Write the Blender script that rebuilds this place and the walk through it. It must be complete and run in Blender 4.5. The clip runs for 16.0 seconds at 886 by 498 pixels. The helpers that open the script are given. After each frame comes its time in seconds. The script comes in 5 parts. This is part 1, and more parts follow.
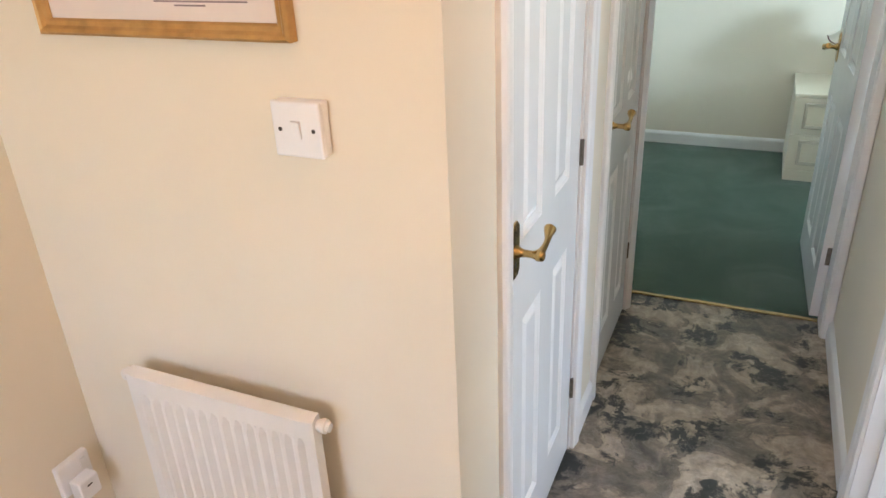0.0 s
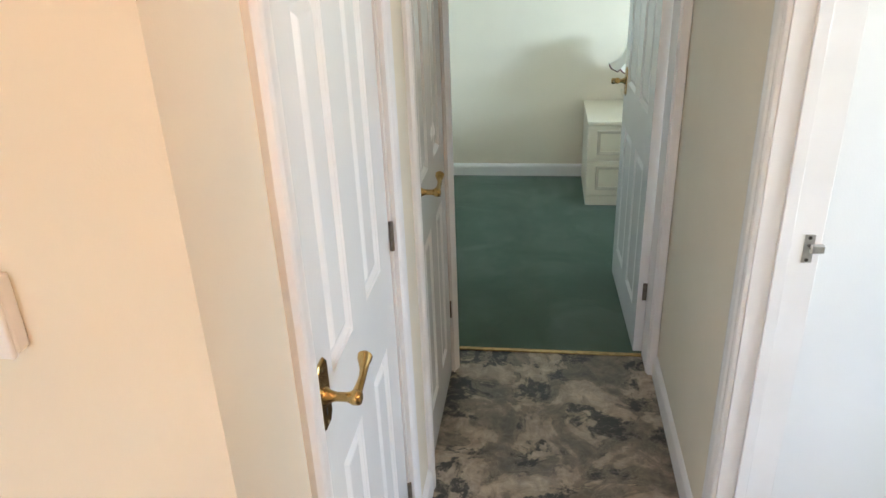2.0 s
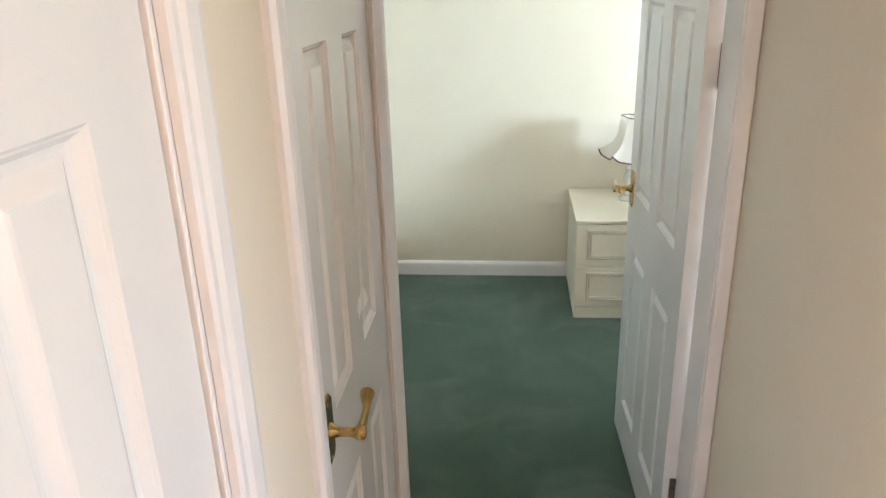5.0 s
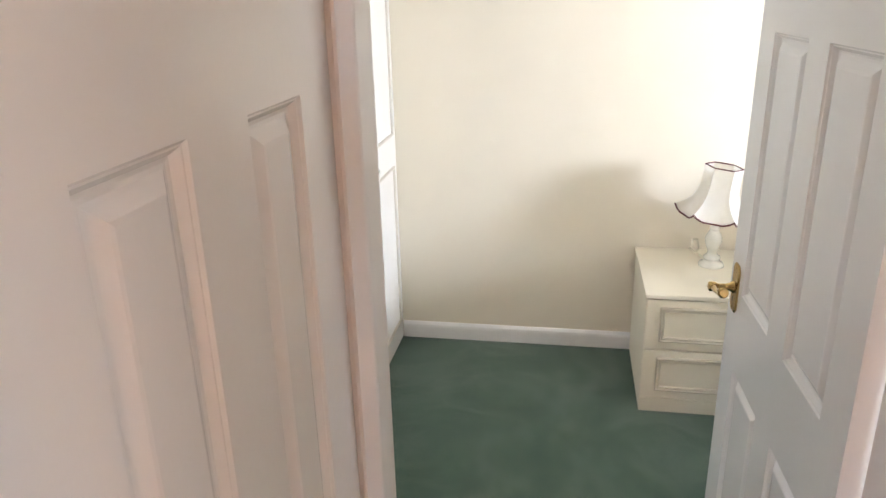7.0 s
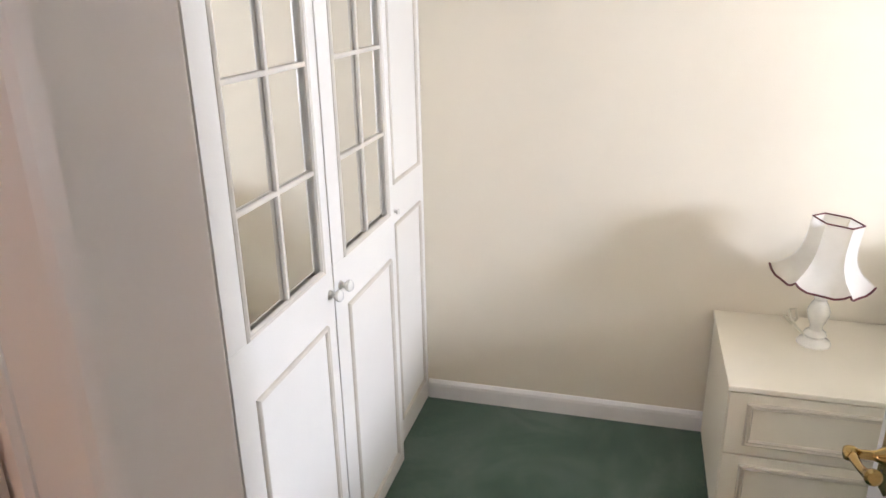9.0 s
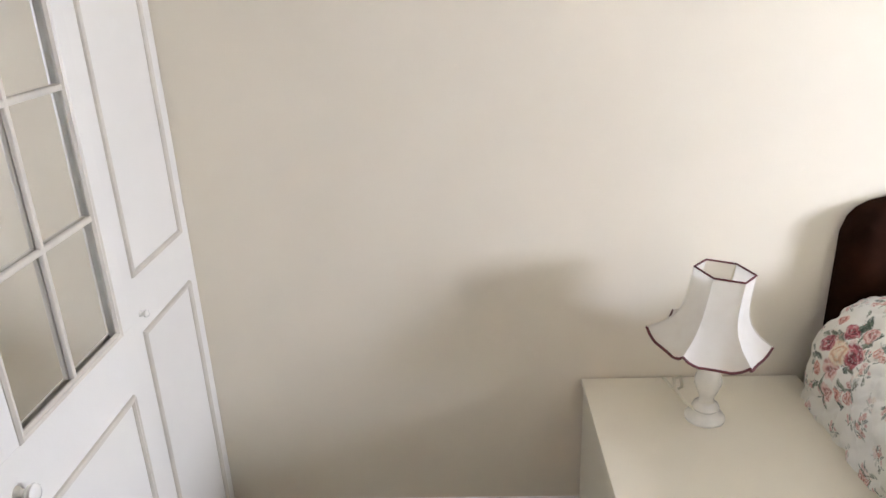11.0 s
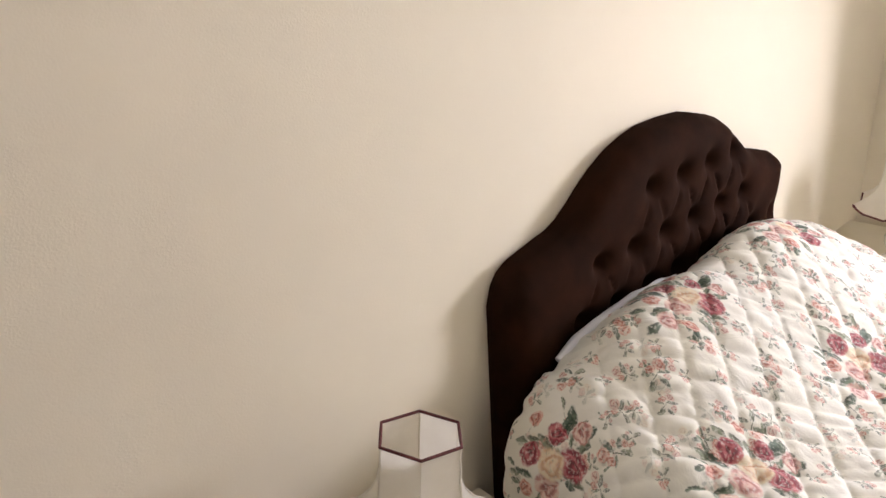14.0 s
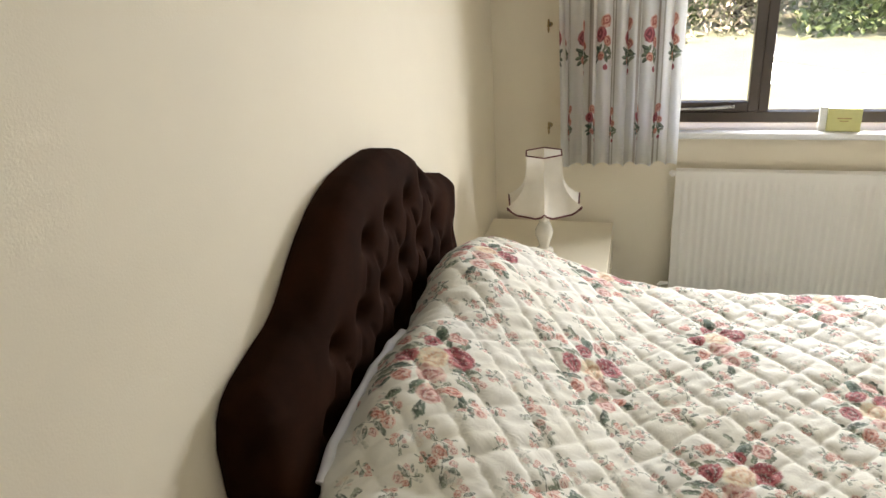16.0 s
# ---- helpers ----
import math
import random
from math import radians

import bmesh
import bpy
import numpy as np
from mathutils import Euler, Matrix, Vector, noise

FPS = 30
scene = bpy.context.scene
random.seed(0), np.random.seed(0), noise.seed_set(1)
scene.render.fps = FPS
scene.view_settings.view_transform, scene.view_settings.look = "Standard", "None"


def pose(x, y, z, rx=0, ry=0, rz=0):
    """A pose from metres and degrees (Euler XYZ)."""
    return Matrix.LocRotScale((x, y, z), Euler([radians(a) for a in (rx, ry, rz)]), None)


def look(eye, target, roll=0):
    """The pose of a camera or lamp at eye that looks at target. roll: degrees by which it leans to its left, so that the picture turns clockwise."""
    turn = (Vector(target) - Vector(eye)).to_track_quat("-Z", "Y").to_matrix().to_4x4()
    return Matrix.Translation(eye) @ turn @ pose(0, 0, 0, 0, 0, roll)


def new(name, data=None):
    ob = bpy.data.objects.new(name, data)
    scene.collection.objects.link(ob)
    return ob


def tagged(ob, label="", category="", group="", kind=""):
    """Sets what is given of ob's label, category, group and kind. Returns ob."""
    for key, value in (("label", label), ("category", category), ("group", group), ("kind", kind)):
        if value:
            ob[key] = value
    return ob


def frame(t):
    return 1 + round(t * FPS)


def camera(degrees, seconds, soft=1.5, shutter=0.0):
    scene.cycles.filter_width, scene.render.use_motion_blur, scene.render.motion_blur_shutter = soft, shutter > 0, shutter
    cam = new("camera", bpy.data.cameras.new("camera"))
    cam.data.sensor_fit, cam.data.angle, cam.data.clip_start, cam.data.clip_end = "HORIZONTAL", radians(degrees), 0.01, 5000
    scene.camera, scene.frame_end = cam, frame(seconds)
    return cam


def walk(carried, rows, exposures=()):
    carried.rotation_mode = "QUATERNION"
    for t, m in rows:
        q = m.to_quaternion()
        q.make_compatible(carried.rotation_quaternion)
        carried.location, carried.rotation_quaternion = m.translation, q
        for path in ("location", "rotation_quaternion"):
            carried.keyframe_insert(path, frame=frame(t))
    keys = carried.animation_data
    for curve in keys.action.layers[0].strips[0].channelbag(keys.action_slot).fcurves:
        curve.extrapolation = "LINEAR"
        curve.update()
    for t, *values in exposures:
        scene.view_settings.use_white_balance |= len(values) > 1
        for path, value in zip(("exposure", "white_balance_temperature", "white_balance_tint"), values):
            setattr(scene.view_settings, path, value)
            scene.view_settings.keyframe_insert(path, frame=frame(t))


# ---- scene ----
cam = camera(63.2, 16.0)
PATH = [
    (0, (0.019, -0.002, 1.601), (-0.728, 1.638, 0.733), -2.6),
    (0.5, (0.032, 0.023, 1.609), (-0.495, 1.746, 0.742), -2.7),
    (1, (0.009, 0.103, 1.623), (-0.348, 1.869, 0.754), -2.6),
    (1.5, (-0.027, 0.229, 1.637), (-0.316, 2.012, 0.778), -2.4),
    (2, (-0.054, 0.335, 1.643), (-0.321, 2.133, 0.809), -2.3),
    (2.5, (-0.077, 0.423, 1.646), (-0.307, 2.245, 0.854), -2.3),
    (3, (-0.091, 0.56, 1.638), (-0.291, 2.401, 0.882), -2.2),
    (3.5, (-0.084, 0.707, 1.646), (-0.271, 2.557, 0.912), -2.2),
    (4, (-0.073, 0.854, 1.642), (-0.261, 2.709, 0.918), -1.9),
    (6.5, (-0.122, 1.735, 1.667), (-0.365, 3.599, 0.983), -1.5),
    (7, (-0.106, 1.876, 1.662), (-0.442, 3.728, 0.987), -1.4),
    (7.5, (-0.094, 2.017, 1.658), (-0.528, 3.851, 0.987), -1.1),
    (8, (-0.078, 2.184, 1.666), (-0.594, 3.997, 0.996), -1.0),
    (10.3, (-0.16, 2.954, 1.669), (-0.479, 4.802, 0.976), -1.5),
    (10.5, (-0.147, 3.04, 1.664), (-0.386, 4.9, 0.971), -1.7),
    (11, (-0.111, 3.229, 1.688), (-0.191, 5.092, 0.965), -2.3),
    (11.5, (-0.054, 3.384, 1.687), (-0.011, 5.246, 0.959), -2.9),
    (12, (-0.049, 3.564, 1.664), (0.222, 5.413, 0.951), -2.6),
    (12.5, (-0.074, 3.744, 1.662), (0.456, 5.537, 0.952), -3.0),
    (13, (-0.115, 3.901, 1.664), (0.66, 5.597, 0.942), -2.7),
    (13.5, (-0.118, 4.048, 1.669), (0.905, 5.598, 0.926), -2.8),
    (14, (-0.085, 4.134, 1.685), (1.141, 5.522, 0.929), -3.7),
    (14.5, (-0.037, 4.221, 1.675), (1.362, 5.432, 0.915), -3.8),
    (15, (0.025, 4.338, 1.688), (1.593, 5.306, 0.91), -3.5),
    (15.5, (0.065, 4.426, 1.693), (1.747, 5.175, 0.911), -3.5),
    (16, (0.103, 4.49, 1.7), (1.87, 5.006, 0.918), -3.7),
]
EXPOSURES = [
    (0.0, 3.42, 5900, 11), (2.0, 3.40, 6100, 11), (4.0, 3.52, 6350, 15), (6.5, 3.77, 6780, 27), (8.0, 3.71, 7000, 35),
    (10.5, 3.19, 6850, 35), (12.5, 2.97, 6850, 34), (14.0, 2.53, 7950, 38), (15.0, 2.28, 8100, 33), (16.0, 2.10, 8250, 28),
]
walk(cam, [(t, look(eye, target, roll)) for t, eye, target, roll in PATH], EXPOSURES)

# ---- light ----
world = bpy.data.worlds.new("sky")
scene.world = world
world.use_nodes = True
wn = world.node_tree
sky = wn.nodes.new("ShaderNodeTexSky")
sky.sky_type = "NISHITA"
sky.sun_disc = False
sky.sun_elevation = radians(46)
sky.sun_rotation = radians(165)
wn.links.new(sky.outputs["Color"], wn.nodes["Background"].inputs["Color"])
wn.nodes["Background"].inputs["Strength"].default_value = 0.15


def lamp(name, kind, energy, colour, m, size=0.0, size_y=0.0):
    data = bpy.data.lights.new(name, kind)
    data.energy, data.color = energy, colour
    if kind == "AREA":
        data.shape, data.size, data.size_y = "RECTANGLE", size, size_y
    if kind == "POINT":
        data.shadow_soft_size = size
    ob = new(name, data)
    ob.matrix_world = m
    return ob


sun = lamp("sun", "SUN", 5.0, (1.0, 0.95, 0.86), look((0, 0, 0), (0.12, 0.70, -0.72)))
sun.data.angle = radians(0.5)
# sky light in the openings; the hall's front opening is unseen and assumed
window_light = lamp("bedroom_window_light", "AREA", 9.0, (0.65, 0.855, 1.0), look((3.30, 3.74, 1.36), (0.0, 3.82, 0.85)), 0.56, 0.56)
window_light.data.spread = radians(140)
lamp("side_room_window_light", "AREA", 3.0, (0.86, 0.93, 1.0), look((2.30, 1.00, 1.50), (0.0, 1.1, 1.2)), 1.2, 1.1)
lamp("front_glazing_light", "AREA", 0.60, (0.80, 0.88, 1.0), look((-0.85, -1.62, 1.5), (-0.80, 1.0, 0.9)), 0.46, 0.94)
lamp("hall_ceiling_bulb", "POINT", 1.40, (1.0, 0.58, 0.36), pose(0.15, 0.25, 2.26), 0.09)


# ---- materials ----
def nodes_of(name):
    m = bpy.data.materials.new(name)
    m.use_nodes = True
    nt = m.node_tree
    return m, nt, nt.nodes["Principled BSDF"]


def add(nt, kind, **inputs):
    n = nt.nodes.new("ShaderNode" + kind)
    for key, value in inputs.items():
        n.inputs[key.replace("_", " ")].default_value = value
    return n


def mix(nt, fac, a, b, mode="MIX"):
    n = nt.nodes.new("ShaderNodeMix")
    n.data_type, n.blend_type = "RGBA", mode
    for sock, value in ((n.inputs[0], fac), (n.inputs[6], a), (n.inputs[7], b)):
        if isinstance(value, bpy.types.NodeSocket):
            nt.links.new(value, sock)
        elif isinstance(value, (int, float)):
            sock.default_value = value
        else:
            sock.default_value = (*value, 1.0)
    return n.outputs[2]


def calc(nt, op, a, b=0.0, clamp=False):
    n = nt.nodes.new("ShaderNodeMath")
    n.operation, n.use_clamp = op, clamp
    for sock, value in ((n.inputs[0], a), (n.inputs[1], b)):
        if isinstance(value, bpy.types.NodeSocket):
            nt.links.new(value, sock)
        else:
            sock.default_value = value
    return n.outputs[0]


def ramp(nt, fac, stops, constant=False):
    n = nt.nodes.new("ShaderNodeValToRGB")
    if constant:
        n.color_ramp.interpolation = "CONSTANT"
    e = n.color_ramp.elements
    while len(e) < len(stops):
        e.new(0.5)
    for k, (p, c) in enumerate(stops):
        e[k].position = p
        e[k].color = (*c, 1.0) if not isinstance(c, (int, float)) else (c, c, c, 1.0)
    nt.links.new(fac, n.inputs["Fac"])
    return n.outputs["Color"]


def place(nt, kind="Object"):
    if kind == "World":
        return nt.nodes.new("ShaderNodeNewGeometry").outputs["Position"]
    return nt.nodes.new("ShaderNodeTexCoord").outputs[kind]


def noise_of(nt, vec, scale, detail=4.0, rough=0.55, distortion=0.0):
    n = add(nt, "TexNoise", Scale=scale, Detail=detail, Roughness=rough, Distortion=distortion)
    nt.links.new(vec, n.inputs["Vector"])
    return n.outputs["Fac"]


def bump(nt, bsdf, height, strength, distance):
    b = add(nt, "Bump", Strength=strength, Distance=distance)
    nt.links.new(height, b.inputs["Height"])
    nt.links.new(b.outputs["Normal"], bsdf.inputs["Normal"])
    return b


def surface(name, base, rough=0.5, vary=0.06, scale=6.0, fine=180.0, relief=0.0004, metal=0.0, coat=0.0, where="World", sheen=0.0):
    """A painted, metal or plastic surface: slow blotches, fine grain, slight relief."""
    m, nt, bsdf = nodes_of(name)
    vec = place(nt, where)
    big = noise_of(nt, vec, scale, 5.0)
    small = noise_of(nt, vec, fine, 2.0)
    dark = tuple(c * (1.0 - 2.2 * vary) for c in base)
    light = tuple(min(1.0, c * (1.0 + 0.6 * vary)) for c in base)
    c = ramp(nt, big, [(0.28, dark), (0.62, light)])
    c = mix(nt, calc(nt, "MULTIPLY", small, 0.35 * vary * 4), c, tuple(x * 0.82 for x in base))
    nt.links.new(c, bsdf.inputs["Base Color"])
    bsdf.inputs["Metallic"].default_value = metal
    bsdf.inputs["Coat Weight"].default_value = coat
    bsdf.inputs["Sheen Weight"].default_value = sheen
    r = calc(nt, "ADD", calc(nt, "MULTIPLY", big, 0.16), rough - 0.08, True)
    nt.links.new(r, bsdf.inputs["Roughness"])
    bump(nt, bsdf, small, 0.5, relief)
    return m


MAGNOLIA = surface("magnolia_emulsion", (0.80, 0.72, 0.575), 0.75, 0.025, 1.6, 260.0, 0.0006)
SIDE_WHITE = surface("white_emulsion", (0.80, 0.79, 0.76), 0.75, 0.025, 1.6, 260.0, 0.0006)
CEILING = surface("ceiling_white", (0.82, 0.81, 0.78), 0.8, 0.02, 2.0, 120.0, 0.001)
GLOSS = surface("white_gloss_paint", (0.80, 0.79, 0.76), 0.24, 0.006, 3.0, 90.0, 0.0003)
SATIN = surface("white_satin_trim", (0.82, 0.795, 0.76), 0.36, 0.025, 5.0, 110.0, 0.0003)
CREAM_WOOD = surface("cream_laminate", (0.80, 0.725, 0.575), 0.42, 0.02, 3.0, 140.0, 0.0003)
WARDROBE_WHITE = surface("wardrobe_white", (0.73, 0.69, 0.61), 0.38, 0.02, 3.0, 140.0, 0.0003)
# mouldings, both toned darker than the boards they sit on
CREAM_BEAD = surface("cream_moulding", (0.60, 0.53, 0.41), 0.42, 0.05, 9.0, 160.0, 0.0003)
BEAD = surface("moulding_darker", (0.60, 0.54, 0.44), 0.42, 0.06, 9.0, 160.0, 0.0003)
RADIATOR = surface("radiator_enamel", (0.79, 0.755, 0.695), 0.34, 0.015, 5.0, 150.0, 0.0002)
PLASTIC = surface("white_plastic", (0.82, 0.81, 0.80), 0.30, 0.015, 8.0, 200.0, 0.0001, where="Object")
DARK = surface("dark_screw", (0.07, 0.06, 0.05), 0.4, 0.1, 30.0, 300.0, 0.0001, metal=0.6)
BRASS = surface("aged_brass", (0.52, 0.345, 0.130), 0.20, 0.16, 40.0, 260.0, 0.0002, metal=1.0)
DULL_BRASS = surface("dull_brass", (0.42, 0.30, 0.13), 0.36, 0.2, 40.0, 260.0, 0.0002, metal=1.0)
STEEL = surface("nickel_steel", (0.52, 0.50, 0.46), 0.3, 0.15, 40.0, 260.0, 0.0002, metal=1.0)
HINGE = surface("worn_hinge_steel", (0.22, 0.19, 0.15), 0.4, 0.2, 60.0, 260.0, 0.0002, metal=0.9)
GILT = surface("gilt_frame_wood", (0.50, 0.30, 0.10), 0.36, 0.14, 25.0, 180.0, 0.0006, metal=0.35)
CERAMIC = surface("cream_onyx", (0.80, 0.765, 0.67), 0.2, 0.06, 18.0, 90.0, 0.0002, where="Object", coat=0.3)
TRIM_MAROON = surface("maroon_braid", (0.125, 0.024, 0.024), 0.75, 0.15, 60.0, 500.0, 0.0008, where="Object")
CORD = surface("cream_flex", (0.70, 0.64, 0.50), 0.45, 0.04, 30.0, 200.0, 0.0001)
FRAME_BROWN = surface("brown_window_frame", (0.060, 0.042, 0.030), 0.4, 0.14, 8.0, 120.0, 0.0005)
SILL_WHITE = surface("white_sill", (0.80, 0.80, 0.79), 0.3, 0.02, 5.0, 120.0, 0.0003)
SHEET = surface("white_cotton", (0.80, 0.80, 0.82), 0.85, 0.03, 9.0, 500.0, 0.0006)
PAPER = surface("mount_card", (0.74, 0.66, 0.60), 0.8, 0.02, 5.0, 300.0, 0.0002)
INK = surface("grey_ink", (0.30, 0.24, 0.24), 0.8, 0.2, 20.0, 300.0, 0.0001)
CARTON = surface("pale_yellow_carton", (0.62, 0.60, 0.26), 0.5, 0.04, 14.0, 200.0, 0.0002)
CARTON_WHITE = surface("white_carton", (0.78, 0.78, 0.74), 0.5, 0.03, 14.0, 200.0, 0.0002)
BRICK = surface("outer_brick", (0.30, 0.17, 0.12), 0.85, 0.15, 12.0, 80.0, 0.002)


def make_shade():
    m, nt, bsdf = nodes_of("cream_shade_fabric")
    vec = place(nt)
    weave = noise_of(nt, vec, 420.0, 2.0)
    c = ramp(nt, noise_of(nt, vec, 14.0), [(0.3, (0.80, 0.755, 0.67)), (0.7, (0.86, 0.825, 0.75))])
    nt.links.new(c, bsdf.inputs["Base Color"])
    bsdf.inputs["Roughness"].default_value = 0.8
    bsdf.inputs["Sheen Weight"].default_value = 0.2
    bump(nt, bsdf, weave, 0.5, 0.0005)
    tr = add(nt, "BsdfTranslucent")
    nt.links.new(c, tr.inputs["Color"])
    mx = nt.nodes.new("ShaderNodeMixShader")
    mx.inputs[0].default_value = 0.5
    nt.links.new(bsdf.outputs[0], mx.inputs[1])
    nt.links.new(tr.outputs[0], mx.inputs[2])
    nt.links.new(mx.outputs[0], nt.nodes["Material Output"].inputs["Surface"])
    return m


def make_carpet():
    m, nt, bsdf = nodes_of("green_carpet")
    vec = place(nt, "World")
    big = noise_of(nt, vec, 2.6, 6.0, 0.62, 0.9)
    pile = noise_of(nt, vec, 330.0, 3.0, 0.7)
    c = ramp(nt, big, [(0.34, (0.040, 0.095, 0.058)), (0.50, (0.056, 0.118, 0.075)), (0.66, (0.112, 0.172, 0.126))])
    c = mix(nt, calc(nt, "MULTIPLY", ramp(nt, pile, [(0.35, 1.0), (0.7, 0.0)]), 0.35), c, (0.026, 0.058, 0.040))
    nt.links.new(c, bsdf.inputs["Base Color"])
    bsdf.inputs["Roughness"].default_value = 0.95
    bsdf.inputs["Sheen Weight"].default_value = 0.3
    bsdf.inputs["Specular IOR Level"].default_value = 0.15
    bump(nt, bsdf, calc(nt, "ADD", pile, calc(nt, "MULTIPLY", big, 1.5)), 0.8, 0.004)
    return m


def make_lino():
    m, nt, bsdf = nodes_of("slate_pattern_vinyl")
    vec = place(nt, "World")
    warp = add(nt, "TexNoise", Scale=3.2, Detail=4.0, Roughness=0.6)
    nt.links.new(vec, warp.inputs["Vector"])
    off = nt.nodes.new("ShaderNodeVectorMath")
    off.operation = "MULTIPLY_ADD"
    off.inputs[1].default_value = (0.11, 0.11, 0.0)
    nt.links.new(warp.outputs["Color"], off.inputs[0])
    nt.links.new(vec, off.inputs[2])
    v = off.outputs[0]
    a = noise_of(nt, v, 4.4, 10.0, 0.60, 0.7)
    b = noise_of(nt, v, 7.0, 10.0, 0.66, 0.5)
    c = noise_of(nt, v, 4.6, 7.0, 0.60, 0.3)
    col = ramp(nt, a, [(0.30, (0.060, 0.050, 0.038)), (0.42, (0.150, 0.123, 0.092)), (0.50, (0.225, 0.182, 0.134)), (0.525, (0.35, 0.282, 0.200)), (0.60, (0.40, 0.325, 0.238)), (0.70, (0.50, 0.42, 0.325))])
    col = mix(nt, ramp(nt, b, [(0.52, 0.0), (0.68, 0.5)]), col, (0.21, 0.18, 0.165))
    vein = calc(nt, "ABSOLUTE", calc(nt, "SUBTRACT", b, 0.5))
    blot = ramp(nt, c, [(0.525, 0.0), (0.560, 1.0)])
    dark = calc(nt, "MULTIPLY", ramp(nt, vein, [(0.045, 1.0), (0.085, 0.0)]), blot)
    col = mix(nt, calc(nt, "MULTIPLY", dark, 0.95), col, (0.018, 0.020, 0.018))
    grit = noise_of(nt, v, 24.0, 10.0, 0.70, 0.4)
    col = mix(nt, 0.7, col, ramp(nt, grit, [(0.34, 0.50), (0.50, 1.0), (0.62, 1.4)]), "MULTIPLY")
    edge = calc(nt, "ABSOLUTE", calc(nt, "SUBTRACT", noise_of(nt, v, 7.5, 8.0, 0.62, 0.3), 0.5))
    col = mix(nt, calc(nt, "MULTIPLY", ramp(nt, edge, [(0.0, 1.0), (0.014, 0.0)]), 0.16), col, (0.56, 0.48, 0.40))
    ledge = calc(nt, "MULTIPLY", ramp(nt, a, [(0.472, 0.0), (0.492, 1.0), (0.503, 0.0)]), ramp(nt, c, [(0.46, 0.0), (0.54, 1.0)]))
    col = mix(nt, calc(nt, "MULTIPLY", ledge, 0.85), col, (0.022, 0.022, 0.018))
    nt.links.new(col, bsdf.inputs["Base Color"])
    bsdf.inputs["Roughness"].default_value = 0.42
    bump(nt, bsdf, calc(nt, "ADD", a, calc(nt, "MULTIPLY", grit, 0.4)), 0.4, 0.0015)
    return m


def make_velvet():
    m, nt, bsdf = nodes_of("brown_velvet")
    vec = place(nt)
    big = noise_of(nt, vec, 9.0, 4.0)
    c = ramp(nt, big, [(0.3, (0.016, 0.0062, 0.0034)), (0.7, (0.030, 0.0106, 0.0054))])
    nt.links.new(c, bsdf.inputs["Base Color"])
    bsdf.inputs["Roughness"].default_value = 0.85
    bsdf.inputs["Specular IOR Level"].default_value = 0.03
    bsdf.inputs["Sheen Weight"].default_value = 0.02
    bsdf.inputs["Sheen Roughness"].default_value = 0.4
    bsdf.inputs["Sheen Tint"].default_value = (0.30, 0.13, 0.09, 1)
    bump(nt, bsdf, noise_of(nt, vec, 500.0, 2.0), 0.4, 0.0006)
    return m


def wobble(nt, vec, scale, amount):
    n = add(nt, "TexNoise", Scale=scale, Detail=3.0)
    nt.links.new(vec, n.inputs["Vector"])
    o = nt.nodes.new("ShaderNodeVectorMath")
    o.operation = "MULTIPLY_ADD"
    o.inputs[1].default_value = (amount, amount, 0.0)
    nt.links.new(n.outputs["Color"], o.inputs[0])
    nt.links.new(vec, o.inputs[2])
    return o.outputs[0]


def soft(nt, value, lo, hi):
    """1 below lo, 0 above hi."""
    n = nt.nodes.new("ShaderNodeMapRange")
    n.interpolation_type = "SMOOTHSTEP"
    for k, v in ((1, lo), (2, hi), (3, 1.0), (4, 0.0)):
        n.inputs[k].default_value = v
    nt.links.new(value, n.inputs[0])
    return n.outputs[0]


def lattice(nt, vec, a, b, turn=0.0, jitter=0.0, spin=0.4):
    """Local coordinates in half-dropped cells of a by b metres, each turned a little; with a random value per cell."""
    if turn:
        r = add(nt, "VectorRotate", Angle=turn)
        r.rotation_type = "Z_AXIS"
        nt.links.new(vec, r.inputs["Vector"])
        vec = r.outputs[0]
    sep = nt.nodes.new("ShaderNodeSeparateXYZ")
    nt.links.new(vec, sep.inputs[0])
    v = calc(nt, "DIVIDE", sep.outputs[1], b)
    row = calc(nt, "FLOOR", v)
    u = calc(nt, "ADD", calc(nt, "DIVIDE", sep.outputs[0], a), calc(nt, "MULTIPLY", calc(nt, "MODULO", calc(nt, "ADD", row, 100.0), 2.0), 0.5))
    col = calc(nt, "FLOOR", u)
    key = nt.nodes.new("ShaderNodeCombineXYZ")
    nt.links.new(col, key.inputs[0])
    nt.links.new(row, key.inputs[1])
    key.inputs[2].default_value = a * 7.0
    rnd = nt.nodes.new("ShaderNodeTexWhiteNoise")
    nt.links.new(key.outputs[0], rnd.inputs["Vector"])
    rc = nt.nodes.new("ShaderNodeSeparateColor")
    nt.links.new(rnd.outputs["Color"], rc.inputs[0])
    loc = nt.nodes.new("ShaderNodeCombineXYZ")
    for k, (f, size) in enumerate(((u, a), (v, b))):
        d = calc(nt, "MULTIPLY", calc(nt, "SUBTRACT", calc(nt, "FRACT", f), 0.5), size)
        if jitter:
            d = calc(nt, "ADD", d, calc(nt, "MULTIPLY", calc(nt, "SUBTRACT", rc.outputs[k], 0.5), jitter))
        nt.links.new(d, loc.inputs[k])
    rot = nt.nodes.new("ShaderNodeVectorRotate")
    rot.rotation_type = "Z_AXIS"
    nt.links.new(loc.outputs[0], rot.inputs["Vector"])
    nt.links.new(calc(nt, "MULTIPLY", calc(nt, "SUBTRACT", rc.outputs[2], 0.5), spin), rot.inputs["Angle"])
    return rot.outputs[0], rnd.outputs["Value"]


